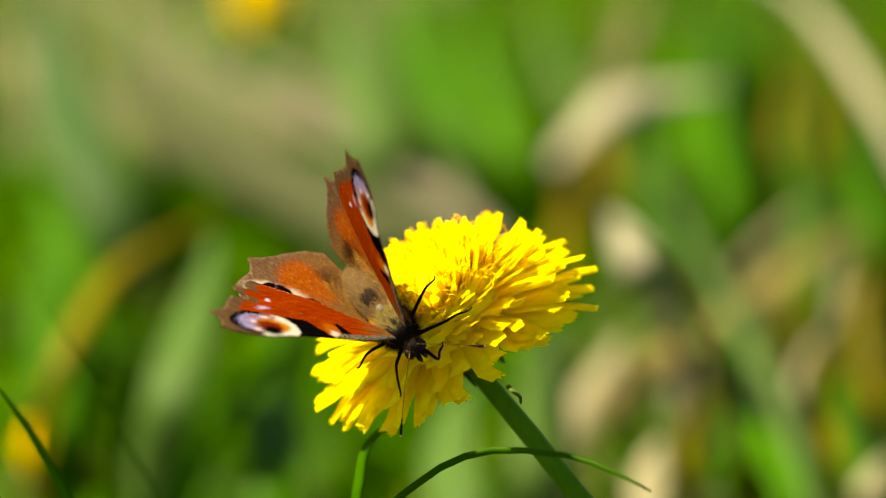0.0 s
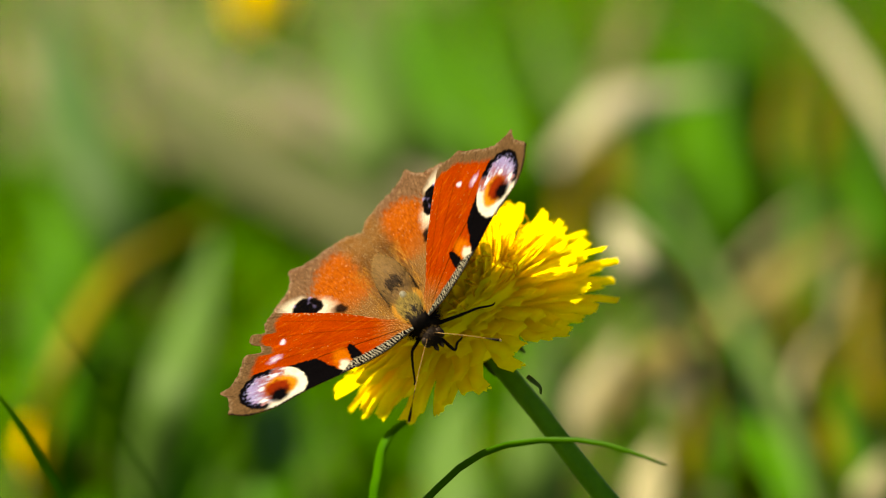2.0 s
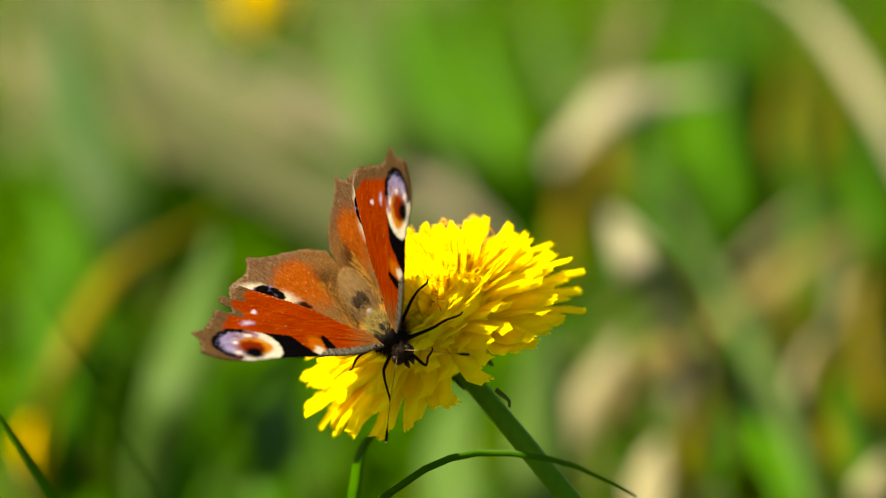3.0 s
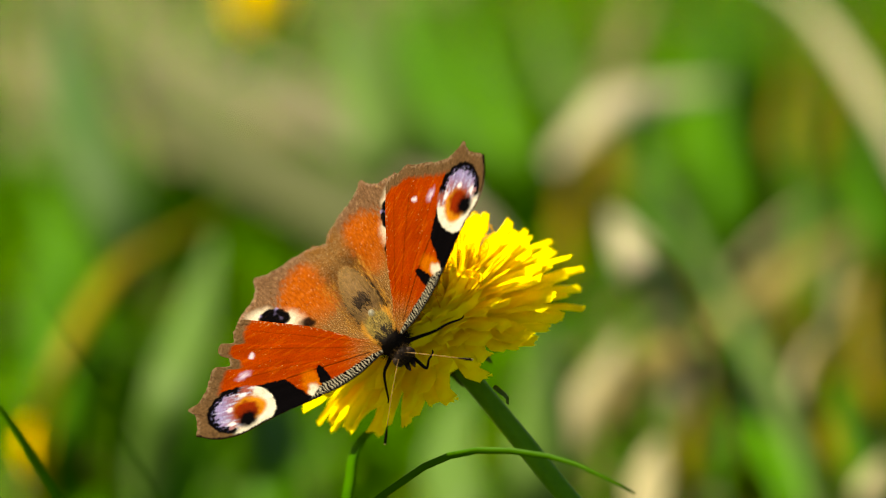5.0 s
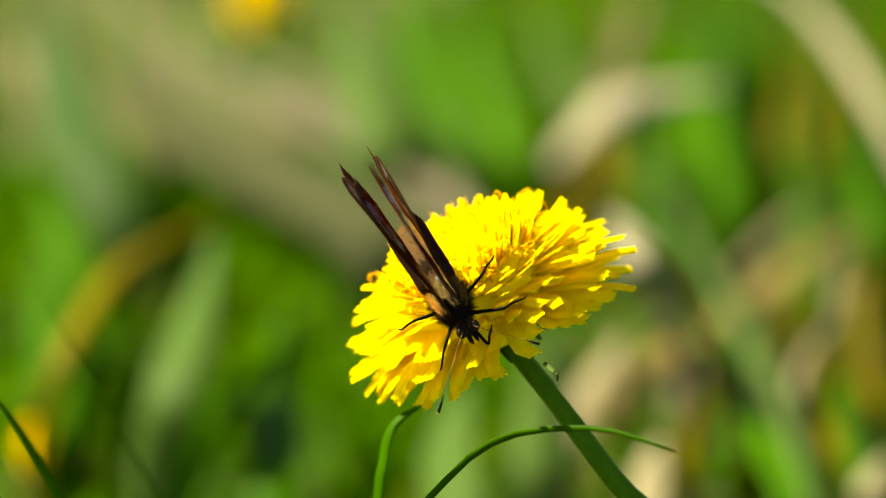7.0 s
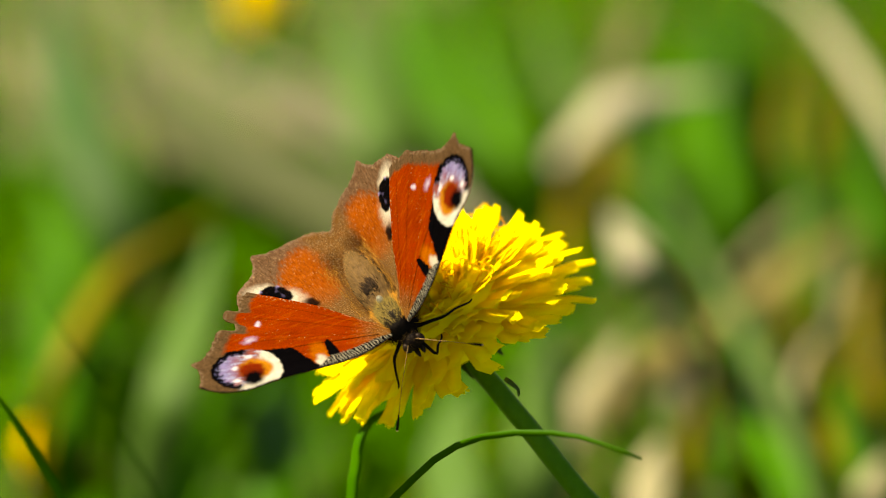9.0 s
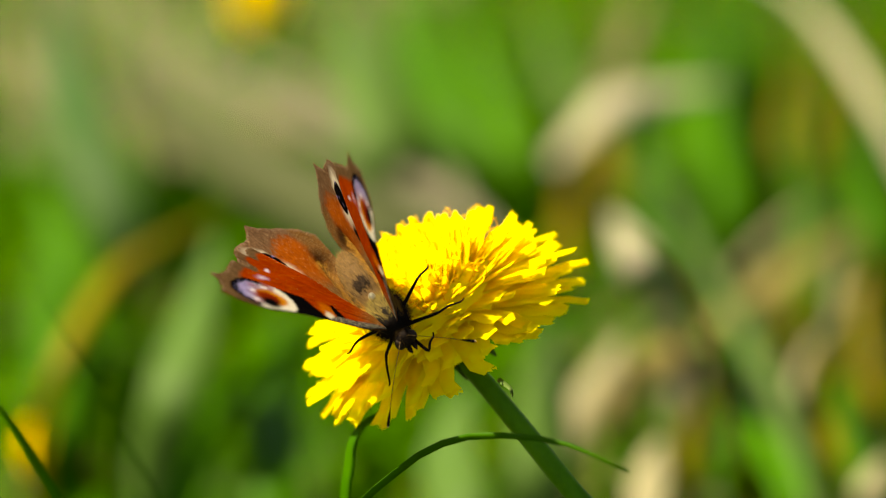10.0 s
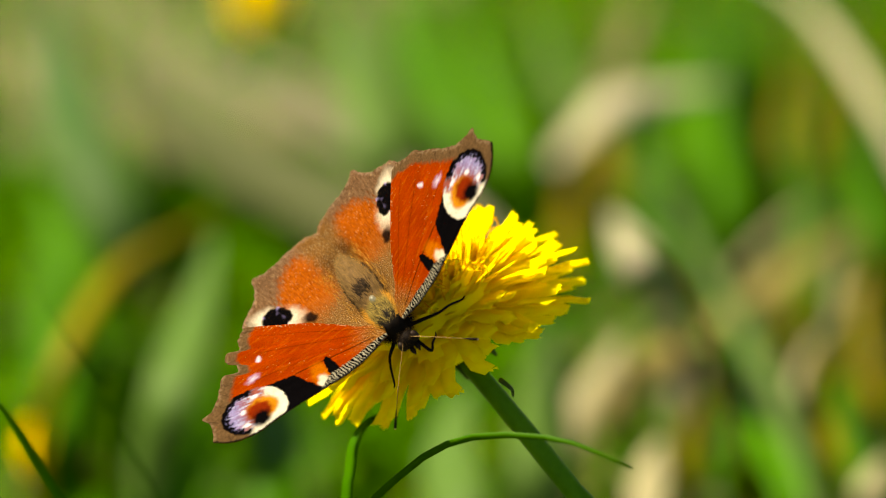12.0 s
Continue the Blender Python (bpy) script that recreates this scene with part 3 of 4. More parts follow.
def style_mesh(seed):
    """A thin style whose two arms curl at the end."""
    r = random.Random(seed)
    bm = bmesh.new()
    h = r.uniform(0.0106, 0.0124)
    tube(bm, [Vector((0, 0, h * f)) for f in (0, 0.5, 1)], [0.00011] * 3, 5)
    for s in (1, -1):
        arm = [Vector((s * 0.0011 * math.sin(f * 3.6), 0, h + 0.0016 * (1 - math.cos(f * 3.0)) * 0.5 + 0.0003 * f)) for f in (0, 0.3, 0.6, 0.85, 1.0)]
        tube(bm, arm, [0.00010, 0.00010, 0.00009, 0.00008, 0.00006], 5)
    return mesh_of("style", bm, [STYLE])


HEAD_AT = Vector((0.0002, 0.0184, 0.1531))
HEAD_AXIS = Vector((-0.465, -0.160, 0.871)).normalized()
ROOT = Vector((0.1210, -0.0373, 0.0))
HANGING = Vector((-0.60, -0.64, -0.45))  # the side on which the rim petals hang
GAP = Vector((0.19, -0.97, -0.08))  # the side of the stem, with few rim petals


def dandelion():
    plant = tagged(empty("dandelion", Matrix.Translation(ROOT)), "bright yellow dandelion in full bloom on a slanting green stem", "flower")
    head = HEAD_AT - ROOT
    turn = HEAD_AXIS.to_track_quat("Z", "Y").to_matrix().to_4x4()
    frame_m = Matrix.Translation(head) @ turn
    # stem, from the soil to the base of the head
    base = frame_m @ Vector((0, 0, -0.0075))
    bm = bmesh.new()
    line = curve_through([(0, 0, -0.008), (-0.0796, 0.0326, 0.1061), (-0.0991, 0.0415, 0.1279), (-0.1079, 0.0463, 0.138), (-0.1151, 0.0505, 0.1458), base], 26)
    tube(bm, line, [0.0018 - 0.0003 * i / 25 for i in range(26)], 14)
    part("stem", bm, STEM, plant, "smooth dark green hollow stem")
    # receptacle and green bracts
    bm = bmesh.new()
    blob(bm, (0, 0, -0.003), (0.0062, 0.0062, 0.0058), 20, 12)
    for v in bm.verts:
        v.co = frame_m @ v.co
    part("receptacle", bm, BRACT, plant, "green cup under the petals")
    # solid yellow core, added to fill and lighten the dark gaps between petals
    bm = bmesh.new()
    blob(bm, (0, 0, 0.0012), (0.0122, 0.0122, 0.0092), 36, 20, rough=0.10)
    for v in bm.verts:
        v.co = frame_m @ v.co
    part("disc", bm, CORE_FILL, plant, "solid yellow core added to lighten the gaps between petals")
    bm = bmesh.new()
    strap(bm, [Vector((0.0055 + 0.0025 * f * f, 0, -0.006 + 0.012 * f - 0.004 * f * f)) for f in (0, 0.25, 0.5, 0.75, 1)], [0.002, 0.0025, 0.0022, 0.0014, 0.0004], Vector((0, 1, 0)), 0.2, 0.0003)
    up_bract = mesh_of("bract", bm, [BRACT])
    bm = bmesh.new()
    strap(bm, [Vector((0.0050 + 0.0028 * f - 0.001 * f * f, 0, -0.0065 - 0.003 * f * f)) for f in (0, 0.25, 0.5, 0.75, 1)], [0.0018, 0.0022, 0.0018, 0.0012, 0.0003], Vector((0, 1, 0)), 0.2, 0.0003)
    low_bract = mesh_of("bract", bm, [BRACT])
    for me, n, off in ((up_bract, 14, 0.0), (low_bract, 13, 0.2)):
        for k in range(n):
            b = part("bract", me, BRACT, plant)
            b.matrix_basis = frame_m @ pose(0, 0, 0, 0, 0, math.degrees(off + k * math.tau / n))
    bm = bmesh.new()
    strap(bm, curve_through([(-0.1110, 0.0366, 0.1481), (-0.1099, 0.0335, 0.1481), (-0.1091, 0.0314, 0.1479), (-0.1090, 0.0321, 0.1467)], 7), [0.0007, 0.0008, 0.0007, 0.0006, 0.0005, 0.0003, 0.0002], Vector((0.6, 0.2, 0.75)), 0.3, 0.0003)
    part("bract", bm, BRACT, plant, "curled dark bract beside the stem")
    # petals, ring by ring from the rim inwards
    Ring = namedtuple("Ring", "count start length width tilt spread")
    rings = (Ring(50, 0.0050, 0.0200, 0.0036, -16, 4), Ring(50, 0.0046, 0.0196, 0.0034, -3, 4), Ring(54, 0.0042, 0.0180, 0.0032, 9, 4),
             Ring(60, 0.0038, 0.0150, 0.0025, 20, 4), Ring(56, 0.0034, 0.0120, 0.0016, 30, 3))
    hang, gap = (turn.inverted() @ way for way in (HANGING, GAP))
    hang, gap = (math.degrees(math.atan2(way.y, way.x)) for way in (hang, gap))
    for j, ring in enumerate(rings):
        kinds = [petal_mesh(100 * j + s, ring.length * rng.uniform(0.86, 1.05), ring.width * rng.uniform(0.85, 1.1), rng.uniform(0.0, 0.08), rng.uniform(0.05, 0.22), rng.uniform(-0.06, 0.06) if j < 3 else rng.uniform(0.0, 0.12)) for s in range(8)]
        for k in range(ring.count):
            az = 360 * (k + 0.5 * (j % 2) + rng.uniform(-0.35, 0.35)) / ring.count
            tilt = ring.tilt + min(6.0, max(-4.5, rng.gauss(0, ring.spread)))
            if j < 1 and abs((az - gap + 180) % 360 - 180) < 8:
                continue
            if j < 4:
                tilt -= (2, 3, 3, 2)[j] * max(0.0, math.cos(radians(az - hang))) ** 2
            short = 1 - (0.20 if j < 3 else 0.06) * max(0.0, math.cos(radians(az - gap))) ** 2
            p = part("petal", rng.choice(kinds), PETAL, plant)
            p.matrix_basis = frame_m @ pose(0, 0, 0, 0, 0, az) @ pose(ring.start, 0, 0.0012 * j * 0.5, rng.uniform(-9, 9), -tilt, rng.uniform(-3.5, 3.5)) @ Matrix.Diagonal((short, 1, 1, 1))
    # the young florets of the middle stand close together in one dome
    bm = bmesh.new()
    kinds = [petal_line(900 + k) for k in range(5)]
    for k in range(420):
        rad = math.sqrt((k + 0.5) / 420)
        m = frame_m @ pose(0, 0, 0, 0, 0, k * 137.508) @ pose(0.0010 + 0.0042 * rad, 0, 0.0022, rng.uniform(-14, 14), -(88 - 50 * rad + rng.gauss(0, 5)), rng.uniform(-25, 25))
        size = rng.uniform(0.90, 1.06) * (0.0090 + 0.0026 * rad)
        line, widths = kinds[k % 5]
        strap(bm, [m @ (p * size) for p in line], [w * size for w in widths], (m.to_3x3() @ Vector((0, 1, 0))).normalized(), 0.25, 0.00008)
    tagged(part("floret_dome", bm, PETAL, plant, "dense dome of narrow young yellow florets"), kind="stuff")
    # styles stand between the inner petals
    kinds = [style_mesh(s) for s in range(4)]
    for k in range(90):
        rad = 0.0125 * math.sqrt((k + 0.5) / 90)
        az = k * 137.5
        p = part("style", kinds[k % 4], STYLE, plant)
        p.matrix_basis = frame_m @ pose(0, 0, 0, 0, 0, az) @ pose(rad * 0.5, 0, 0.0005, rng.uniform(-12, 12), 5 + 3600 * rad + rng.uniform(-8, 8), 0) @ pose(0, 0, 0, 0, 0, rng.uniform(0, 360))
    return plant


flower = dandelion()
# two smaller heads far behind, near the ground
for x, y, z, size, lean in ((-0.0674, 0.9439, 0.0160, 0.80, -34.1), (-0.1007, 0.3963, 0.0130, 0.46, -39.0)):
    m = pose(0, 0, 0, 0, lean, 0) @ Matrix.Scale(size, 4)
    far = copy_thing(flower, Matrix.Translation(Vector((x, y, z)) - m @ (HEAD_AT - ROOT)) @ m)
    tagged(far, "small yellow dandelion low in the grass", "flower")


# ---- butterfly ----
def smooth(a, b, x):
    f = min(1.0, max(0.0, (x - a) / (b - a)))
    return f * f * (3 - 2 * f)


def mix(c, d, f):
    return tuple(u + (v - u) * f for u, v in zip(c, d))


def oval(p, q, cp, cq, rp, rq, lean=0.0):
    """Below 1 inside an oval; lean turns it, in degrees."""
    a = radians(lean)
    x, y = p - cp, q - cq
    x, y = x * math.cos(a) + y * math.sin(a), -x * math.sin(a) + y * math.cos(a)
    return math.hypot(x / rp, y / rq)


def wavy(p, q, size, seed=0.0):
    return noise.noise(Vector((p / size, q / size, seed)))


RUST, CREAM, JET, BROWN = (0.275, 0.029, 0.0003), (0.52, 0.47, 0.36), (0.0022, 0.0018, 0.0022), (0.062, 0.032, 0.013)
LILAC, MAROON, GOLD = (0.285, 0.275, 0.395), (0.165, 0.015, 0.003), (0.25, 0.112, 0.020)


def near_line(p, q, a, b):
    """Distance in mm from the straight line a-b."""
    t = max(0.0, min(1.0, ((p - a[0]) * (b[0] - a[0]) + (q - a[1]) * (b[1] - a[1])) / ((b[0] - a[0]) ** 2 + (b[1] - a[1]) ** 2)))
    return math.hypot(p - a[0] - t * (b[0] - a[0]), q - a[1] - t * (b[1] - a[1]))


def forewing_pigment(p, q, u, v, d):
    """Colour at p mm forward and q mm out; u runs from root to margin, v from the front edge to the rear edge, d mm behind the front edge."""
    jp, jq = p + 0.28 * wavy(p, q, 0.8) + 0.1 * wavy(p, q, 0.25, 40), q + 0.28 * wavy(p, q, 0.8, 5) + 0.1 * wavy(p, q, 0.25, 45)
    c = mix(RUST, (0.20, 0.018, 0.0002), 0.5 + 0.5 * wavy(p, q, 4.0, 2))
    c = mix(c, (0.36, 0.066, 0.002), smooth(0.2, 0.8, wavy(p * 2.2, q * 0.3, 0.9, 8) + 0.2) * 0.4)
    c = mix(c, (0.48, 0.22, 0.08), smooth(0.5, 0.72, wavy(p * 2.4, q * 0.5, 0.4, 30)) * 0.5)
    c = mix(c, (0.10, 0.010, 0.001), smooth(0.35, 0.6, wavy(p, q, 0.22, 31)) * 0.35)
    # dusted root
    c = mix(c, mix(mix((0.06, 0.032, 0.010), GOLD, smooth(-0.3, 0.2, wavy(p, q, 0.19, 3))), (0.44, 0.33, 0.18), smooth(0.28, 0.5, wavy(p, q, 0.19, 3))), (1 - smooth(1.0, 8.0, q + 0.6 * max(0.0, 2.5 - p) + 0.8 * wavy(p * 2.0, q * 0.5, 1.0, 33))) * 0.85)
    # dark main veins
    for a, b in (((3.2, 2.5), (0.9, 15.5)), ((2.2, 2.0), (-7.5, 18.0)), ((1.6, 1.5), (-11.0, 16.5)), ((2.6, 3.0), (-3.0, 21.0))):
        strength = 0.8 if b[0] > 0 else 0.28
        c = mix(c, (0.03, 0.006, 0.001), (1 - smooth(0.05, 0.18, near_line(p, q, a, b))) * strength)
    # worn pale flecks
    c = mix(c, (0.62, 0.46, 0.28), smooth(0.60, 0.74, wavy(p, q, 0.19, 60)) * smooth(0.0, 0.35, wavy(p, q, 2.4, 61) + 0.25 * smooth(12.0, 20.0, q)) * 0.85)
    # gleam on the rear edge, painted as a row of pale flecks
    c = mix(c, (0.60, 0.42, 0.22), smooth(0.965, 0.99, v) * smooth(0.1, 0.5, wavy(p, q, 0.35, 62)) * 0.4)
    # pale lilac marks beyond the middle
    c = mix(c, (0.54, 0.45, 0.54), 1 - smooth(0.3, 1.1, oval(jp, jq, -6.3, 18.5, 0.70, 0.6)))
    for cp, cq, rp, rq, f in ((-3.6, 21.0, 0.9, 1.7, 0.9), (-1.5, 23.4, 0.8, 1.6, 0.6)):
        f *= 0.55 + 0.45 * smooth(-0.3, 0.3, wavy(p * 2.6, q * 0.6, 0.8, 34))
        c = mix(c, (0.33, 0.235, 0.37), (1 - smooth(0.35, 1.1, oval(jp, jq, cp, cq, rp, rq))) * f)
        c = mix(c, (0.56, 0.50, 0.60), (1 - smooth(0.1, 0.6, oval(jp, jq, cp, cq, rp, rq))) * f * 0.8)
    # orange fading to cream, black bar and black patch on the front edge
    c = mix(c, (0.40, 0.105, 0.006), (1 - smooth(0.4, 1.1, oval(jp, jq, 3.8, 12.6, 3.2, 1.9, 10))) * 0.8)
    c = mix(c, CREAM, 1 - smooth(0.55, 1.0, oval(jp, jq, 5.5, 12.9, 2.1, 1.15, 14)))
    c = mix(c, JET, 1 - smooth(0.88, 1.05, oval(jp, jq, 3.5, 10.45, 2.5, 0.85 + 0.12 * (jp - 3.4), 4)))
    patch = smooth(-0.12, 0.12, jq - 15.75 + 0.40 * (jp - 1.0)) * smooth(-0.12, 0.12, jp - 1.0 + 0.36 * (jq - 15.4)) * (1 - smooth(20.2, 20.8, jq))
    c = mix(c, JET, patch)
    # the eye leans back towards the tip: cream crescent at the root end, rust core, lilac streaks running out into a black rim
    eye = oval(jp, jq, 2.1, 24.1, 4.5, 5.6, 26)
    if eye < 1.15:
        run = (jq - 24.1) * 0.9 - (jp - 2.1) * 0.44  # along the eye, from the root end outwards
        streak = wavy(p * 2.4 + q * 0.8, q * 0.55, 0.9, 9) + 0.4 * wavy(p, q, 0.28, 36)
        inner = mix((0.23, 0.062, 0.050), LILAC, smooth(-0.15, 0.4, streak))
        inner = mix(inner, (0.20, 0.20, 0.42), smooth(0.5, 3.5, run) * 0.75)
        inner = mix(inner, (0.50, 0.48, 0.58), smooth(0.3, 0.65, streak) * 0.65)
        ring = mix(CREAM, (0.62, 0.59, 0.50), 0.5 + 0.5 * wavy(p, q, 0.5, 4))
        side = smooth(4.2, 5.6, jp)  # cream runs on along the front edge
        e = mix(inner, ring, max(1 - smooth(-2.6, -1.2, run + 0.35 * wavy(p, q, 0.6, 50)), side * (1 - smooth(2.0, 3.4, run))))
        for cp, cq in ((-0.3, 22.7), (1.2, 25.4), (3.7, 26.3)):
            e = mix(e, (0.70, 0.68, 0.72), (1 - smooth(0.25, 1.0, oval(jp, jq, cp, cq, 0.55, 1.0, 26))) * 0.85)
        core = oval(jp, jq, 2.5, 22.7, 2.5, 2.9, 26)
        e = mix(e, (0.46, 0.17, 0.012), 1 - smooth(0.72, 1.08, core))
        e = mix(e, MAROON, 1 - smooth(0.55, 1.0, oval(jp, jq, 2.6, 23.4, 2.3, 2.7, 26)))
        e = mix(e, JET, 1 - smooth(0.5, 1.15, oval(jp, jq, 4.2, 23.8, 1.8, 1.9)))
        e = mix(e, JET, smooth(0.55, 0.75, wavy(p * 0.7, q * 2.6, 0.5, 52)) * (1 - smooth(0.8, 1.3, oval(jp, jq, 5.2, 22.6, 1.5, 2.4))) * 0.9)
        rim = smooth(0.70, 0.79, eye + 0.15 * wavy(p * 1.8, q * 0.7, 0.6, 15)) * smooth(-0.6, 0.8, run) * (1 - smooth(5.2, 5.9, jp))
        c = mix(c, mix(e, mix(JET, (0.12, 0.12, 0.26), smooth(0.2, 0.45, wavy(p, q, 0.3, 6)) * (1 - smooth(0.78, 0.90, eye)) * 0.85), rim), 1 - smooth(0.98, 1.03, eye))
    # brown outer margin, with dark veins and a pale fringe
    edge = max(smooth(0.905, 0.945, u + 0.014 * wavy(p, q, 0.7, 11)), smooth(25.0, 26.5, q)) * smooth(0.94, 0.99, eye)
    c = mix(c, mix(BROWN, (0.135, 0.078, 0.036), 0.5 + 0.5 * wavy(p, q, 0.4, 7)), edge)
    c = mix(c, (0.040, 0.020, 0.010), edge * max(smooth(0.3, 0.55, wavy(p, q, 0.2, 12)) * 0.5, (1 - smooth(0.0, 0.08, abs(((v * 15.0 + 0.3 * wavy(p, q, 1.0, 16)) % 1.0) - 0.5))) * smooth(-0.3, 0.2, wavy(p, q, 2.0, 37)) * 0.8))
    c = mix(c, (0.20, 0.135, 0.080), smooth(0.972, 0.992, u) * smooth(-0.1, 0.2, wavy(p, q, 0.5, 17)) * 0.7)
    # barred front edge
    width = 1.45 * smooth(-2.0, 5.0, q) * (1 - smooth(11.0, 14.6, q)) + 0.20
    if d < width * 1.3:
        bar = smooth(0.0, 0.6, math.sin(q * math.tau / 0.50 - 3.4 * d + 4.5 * wavy(p, q, 0.8, 13)) - 0.15 + 0.8 * wavy(p, q, 0.3, 38))
        light = mix((0.30, 0.27, 0.20), JET, smooth(13.0, 14.6, q))
        c = mix(c, mix(JET, light, bar * (0.10 + 0.90 * smooth(0.1, 0.6, d))), 1 - smooth(width, width * 1.2, d + 0.2 * wavy(p, q, 0.4, 18)))
    return c


def hindwing_pigment(p, q, u, v, d):
    jp, jq = p + 0.35 * wavy(p, q, 0.9, 20), q + 0.35 * wavy(p, q, 0.9, 25)
    comb = wavy(p * 0.4, q * 2.4, 0.5, 23)
    speck = wavy(p, q, 0.17, 63)
    c = mix((0.068, 0.032, 0.013), (0.175, 0.100, 0.054), 0.5 + 0.6 * comb + 0.45 * wavy(p, q, 0.3, 21))
    # rust field, combed with hair
    red = 1 - smooth(0.76, 1.08, oval(jp, jq, -14.2, 5.9, 8.8, 5.4, 20) + 0.26 * comb)
    c = mix(c, mix((0.185, 0.030, 0.002), (0.37, 0.085, 0.006), 0.5 + 0.7 * comb), red * 0.95)
    c = mix(c, (0.50, 0.30, 0.14), smooth(0.42, 0.60, wavy(p * 0.30, q * 2.2, 0.24, 64)) * 0.5)
    # golden dusting at the root and along the rear edge, in coarse scales
    dust = max(smooth(-13.0, -5.0, p + 2.0 * comb), 1 - smooth(0.8, 3.8, q + 0.10 * (p + 16.0) + 0.8 * comb))
    grains = mix((0.060, 0.028, 0.008), (0.19, 0.085, 0.020), smooth(-0.35, 0.15, speck))
    grains = mix(grains, (0.38, 0.26, 0.13), smooth(0.24, 0.5, speck))
    c = mix(c, grains, dust * 0.88)
    # the eye: cream ends, black core with violet light
    ring = oval(jp, jq, -13.6, 12.3, 5.8, 2.9, -46)
    along = abs((jp + 13.6) - (jq - 12.3)) / 1.4142
    c = mix(c, CREAM, (1 - smooth(0.50, 1.10, ring)) * (smooth(0.9, 2.4, along) * 0.85 + 0.15))
    core = oval(jp, jq, -13.8, 12.2, 2.8, 2.15, -46)
    c = mix(c, mix(JET, (0.30, 0.25, 0.52), smooth(0.1, 0.35, wavy(p * 0.8, q, 1.5, 29)) * smooth(0.25, 0.7, core) * 0.9), 1 - smooth(0.88, 1.06, core))
    c = mix(c, JET, (1 - smooth(0.5, 1.2, oval(jp, jq, -9.2, 8.0, 1.5, 1.15, -40))) * 0.95)
    c = mix(c, (0.045, 0.024, 0.011), smooth(0.25, 0.55, wavy(p, q, 0.2, 27)) * 0.25)
    c = mix(c, (0.26, 0.18, 0.12), smooth(0.965, 0.992, u) * smooth(-0.2, 0.2, wavy(p, q, 0.4, 28)) * 0.6)
    vein = abs(((v * 6.0 + 0.4) % 1.0) - 0.5)
    return mix(c, (0.05, 0.026, 0.011), (1 - smooth(0.0, 0.03, vein)) * 0.25)


def resample(points, n):
    """n points evenly spread along a smooth line, in mm."""
    line = curve_through([(p, q, 0) for p, q in points], 400)
    run = [0.0]
    for a, b in zip(line, line[1:]):
        run.append(run[-1] + (b - a).length)
    return [Vector((np.interp(run[-1] * k / (n - 1), run, [w[i] for w in line]) for i in range(3))) for k in range(n)]


def wing_mesh(name, front, margin, rear, mirror, pigment, camber, seed, tuck=0.0, nu=300, nv=180):
    """A thin membrane between its four edges: front and rear from root to tip, margin from the front to the rear."""
    C, M, T = resample(front, nu), resample(margin, nv), resample(rear, nu)
    for k in range(1, nv - 1):
        f = k / (nv - 1)
        M[k] += 0.28 * wavy(f * 34, seed, 1.0) * (M[k] - C[0]).normalized() + 0.16 * wavy(f * 90, seed + 3, 1.0) * (M[k] - C[0]).normalized()
    B = [C[0].lerp(T[0], k / (nv - 1)) for k in range(nv)]
    verts, colors = [], []
    for i in range(nu):
        u = i / (nu - 1)
        for k in range(nv):
            v = k / (nv - 1)
            x = C[i].lerp(T[i], v) + B[k].lerp(M[k], u) - (C[0].lerp(T[0], v).lerp(C[-1].lerp(T[-1], v), u))
            p, q = x.x, x.y
            z = camber * math.sin(math.pi * min(1, max(0, q) / 32)) - 0.9 * camber * (v - 0.3) ** 2 * u + 0.05 * math.sin(v * math.tau * 7) * u + 0.25 * wavy(p, q, 6.0, seed)
            z -= tuck * math.exp(-(q / 2.3) ** 2) * smooth(0.5, 3.5, -p) * (1 - smooth(14.0, 20.0, -p))  # wraps round the abdomen
            verts.append((p, q, z))
            colors.append((*pigment(p, q, u, v, v * (C[i] - T[i]).length), 1.0))
    half = len(verts)
    s = -1 if mirror else 1
    co = [(0.001 * p, 0.001 * q * s, 0.001 * z) for p, q, z in verts] + [(0.001 * p, 0.001 * q * s, 0.001 * (z - 0.09)) for p, q, z in verts]
    faces, mats = [], []

    def face(a, b, c, d, m):
        faces.append((d, c, b, a) if mirror else (a, b, c, d))
        mats.append(m)

    for i in range(nu - 1):
        for k in range(nv - 1):
            a, b, c, d = i * nv + k, (i + 1) * nv + k, (i + 1) * nv + k + 1, i * nv + k + 1
            face(d, c, b, a, 0)
            face(a + half, b + half, c + half, d + half, 1)
    rim = [i * nv for i in range(nu)] + [(nu - 1) * nv + k for k in range(1, nv)] + [i * nv + nv - 1 for i in range(nu - 2, -1, -1)]
    for a, b in zip(rim, rim[1:]):
        face(a, b, b + half, a + half, 1)
    me = bpy.data.meshes.new(name)
    me.from_pydata(co, [], faces)
    me.materials.append(WING)
    me.materials.append(UNDER)
    me.polygons.foreach_set("material_index", mats)
    me.polygons.foreach_set("use_smooth", [True] * len(faces))
    layer = me.color_attributes.new("pigment", "FLOAT_COLOR", "POINT")
    layer.data.foreach_set("color", [x for c in colors + colors for x in c])
    return me


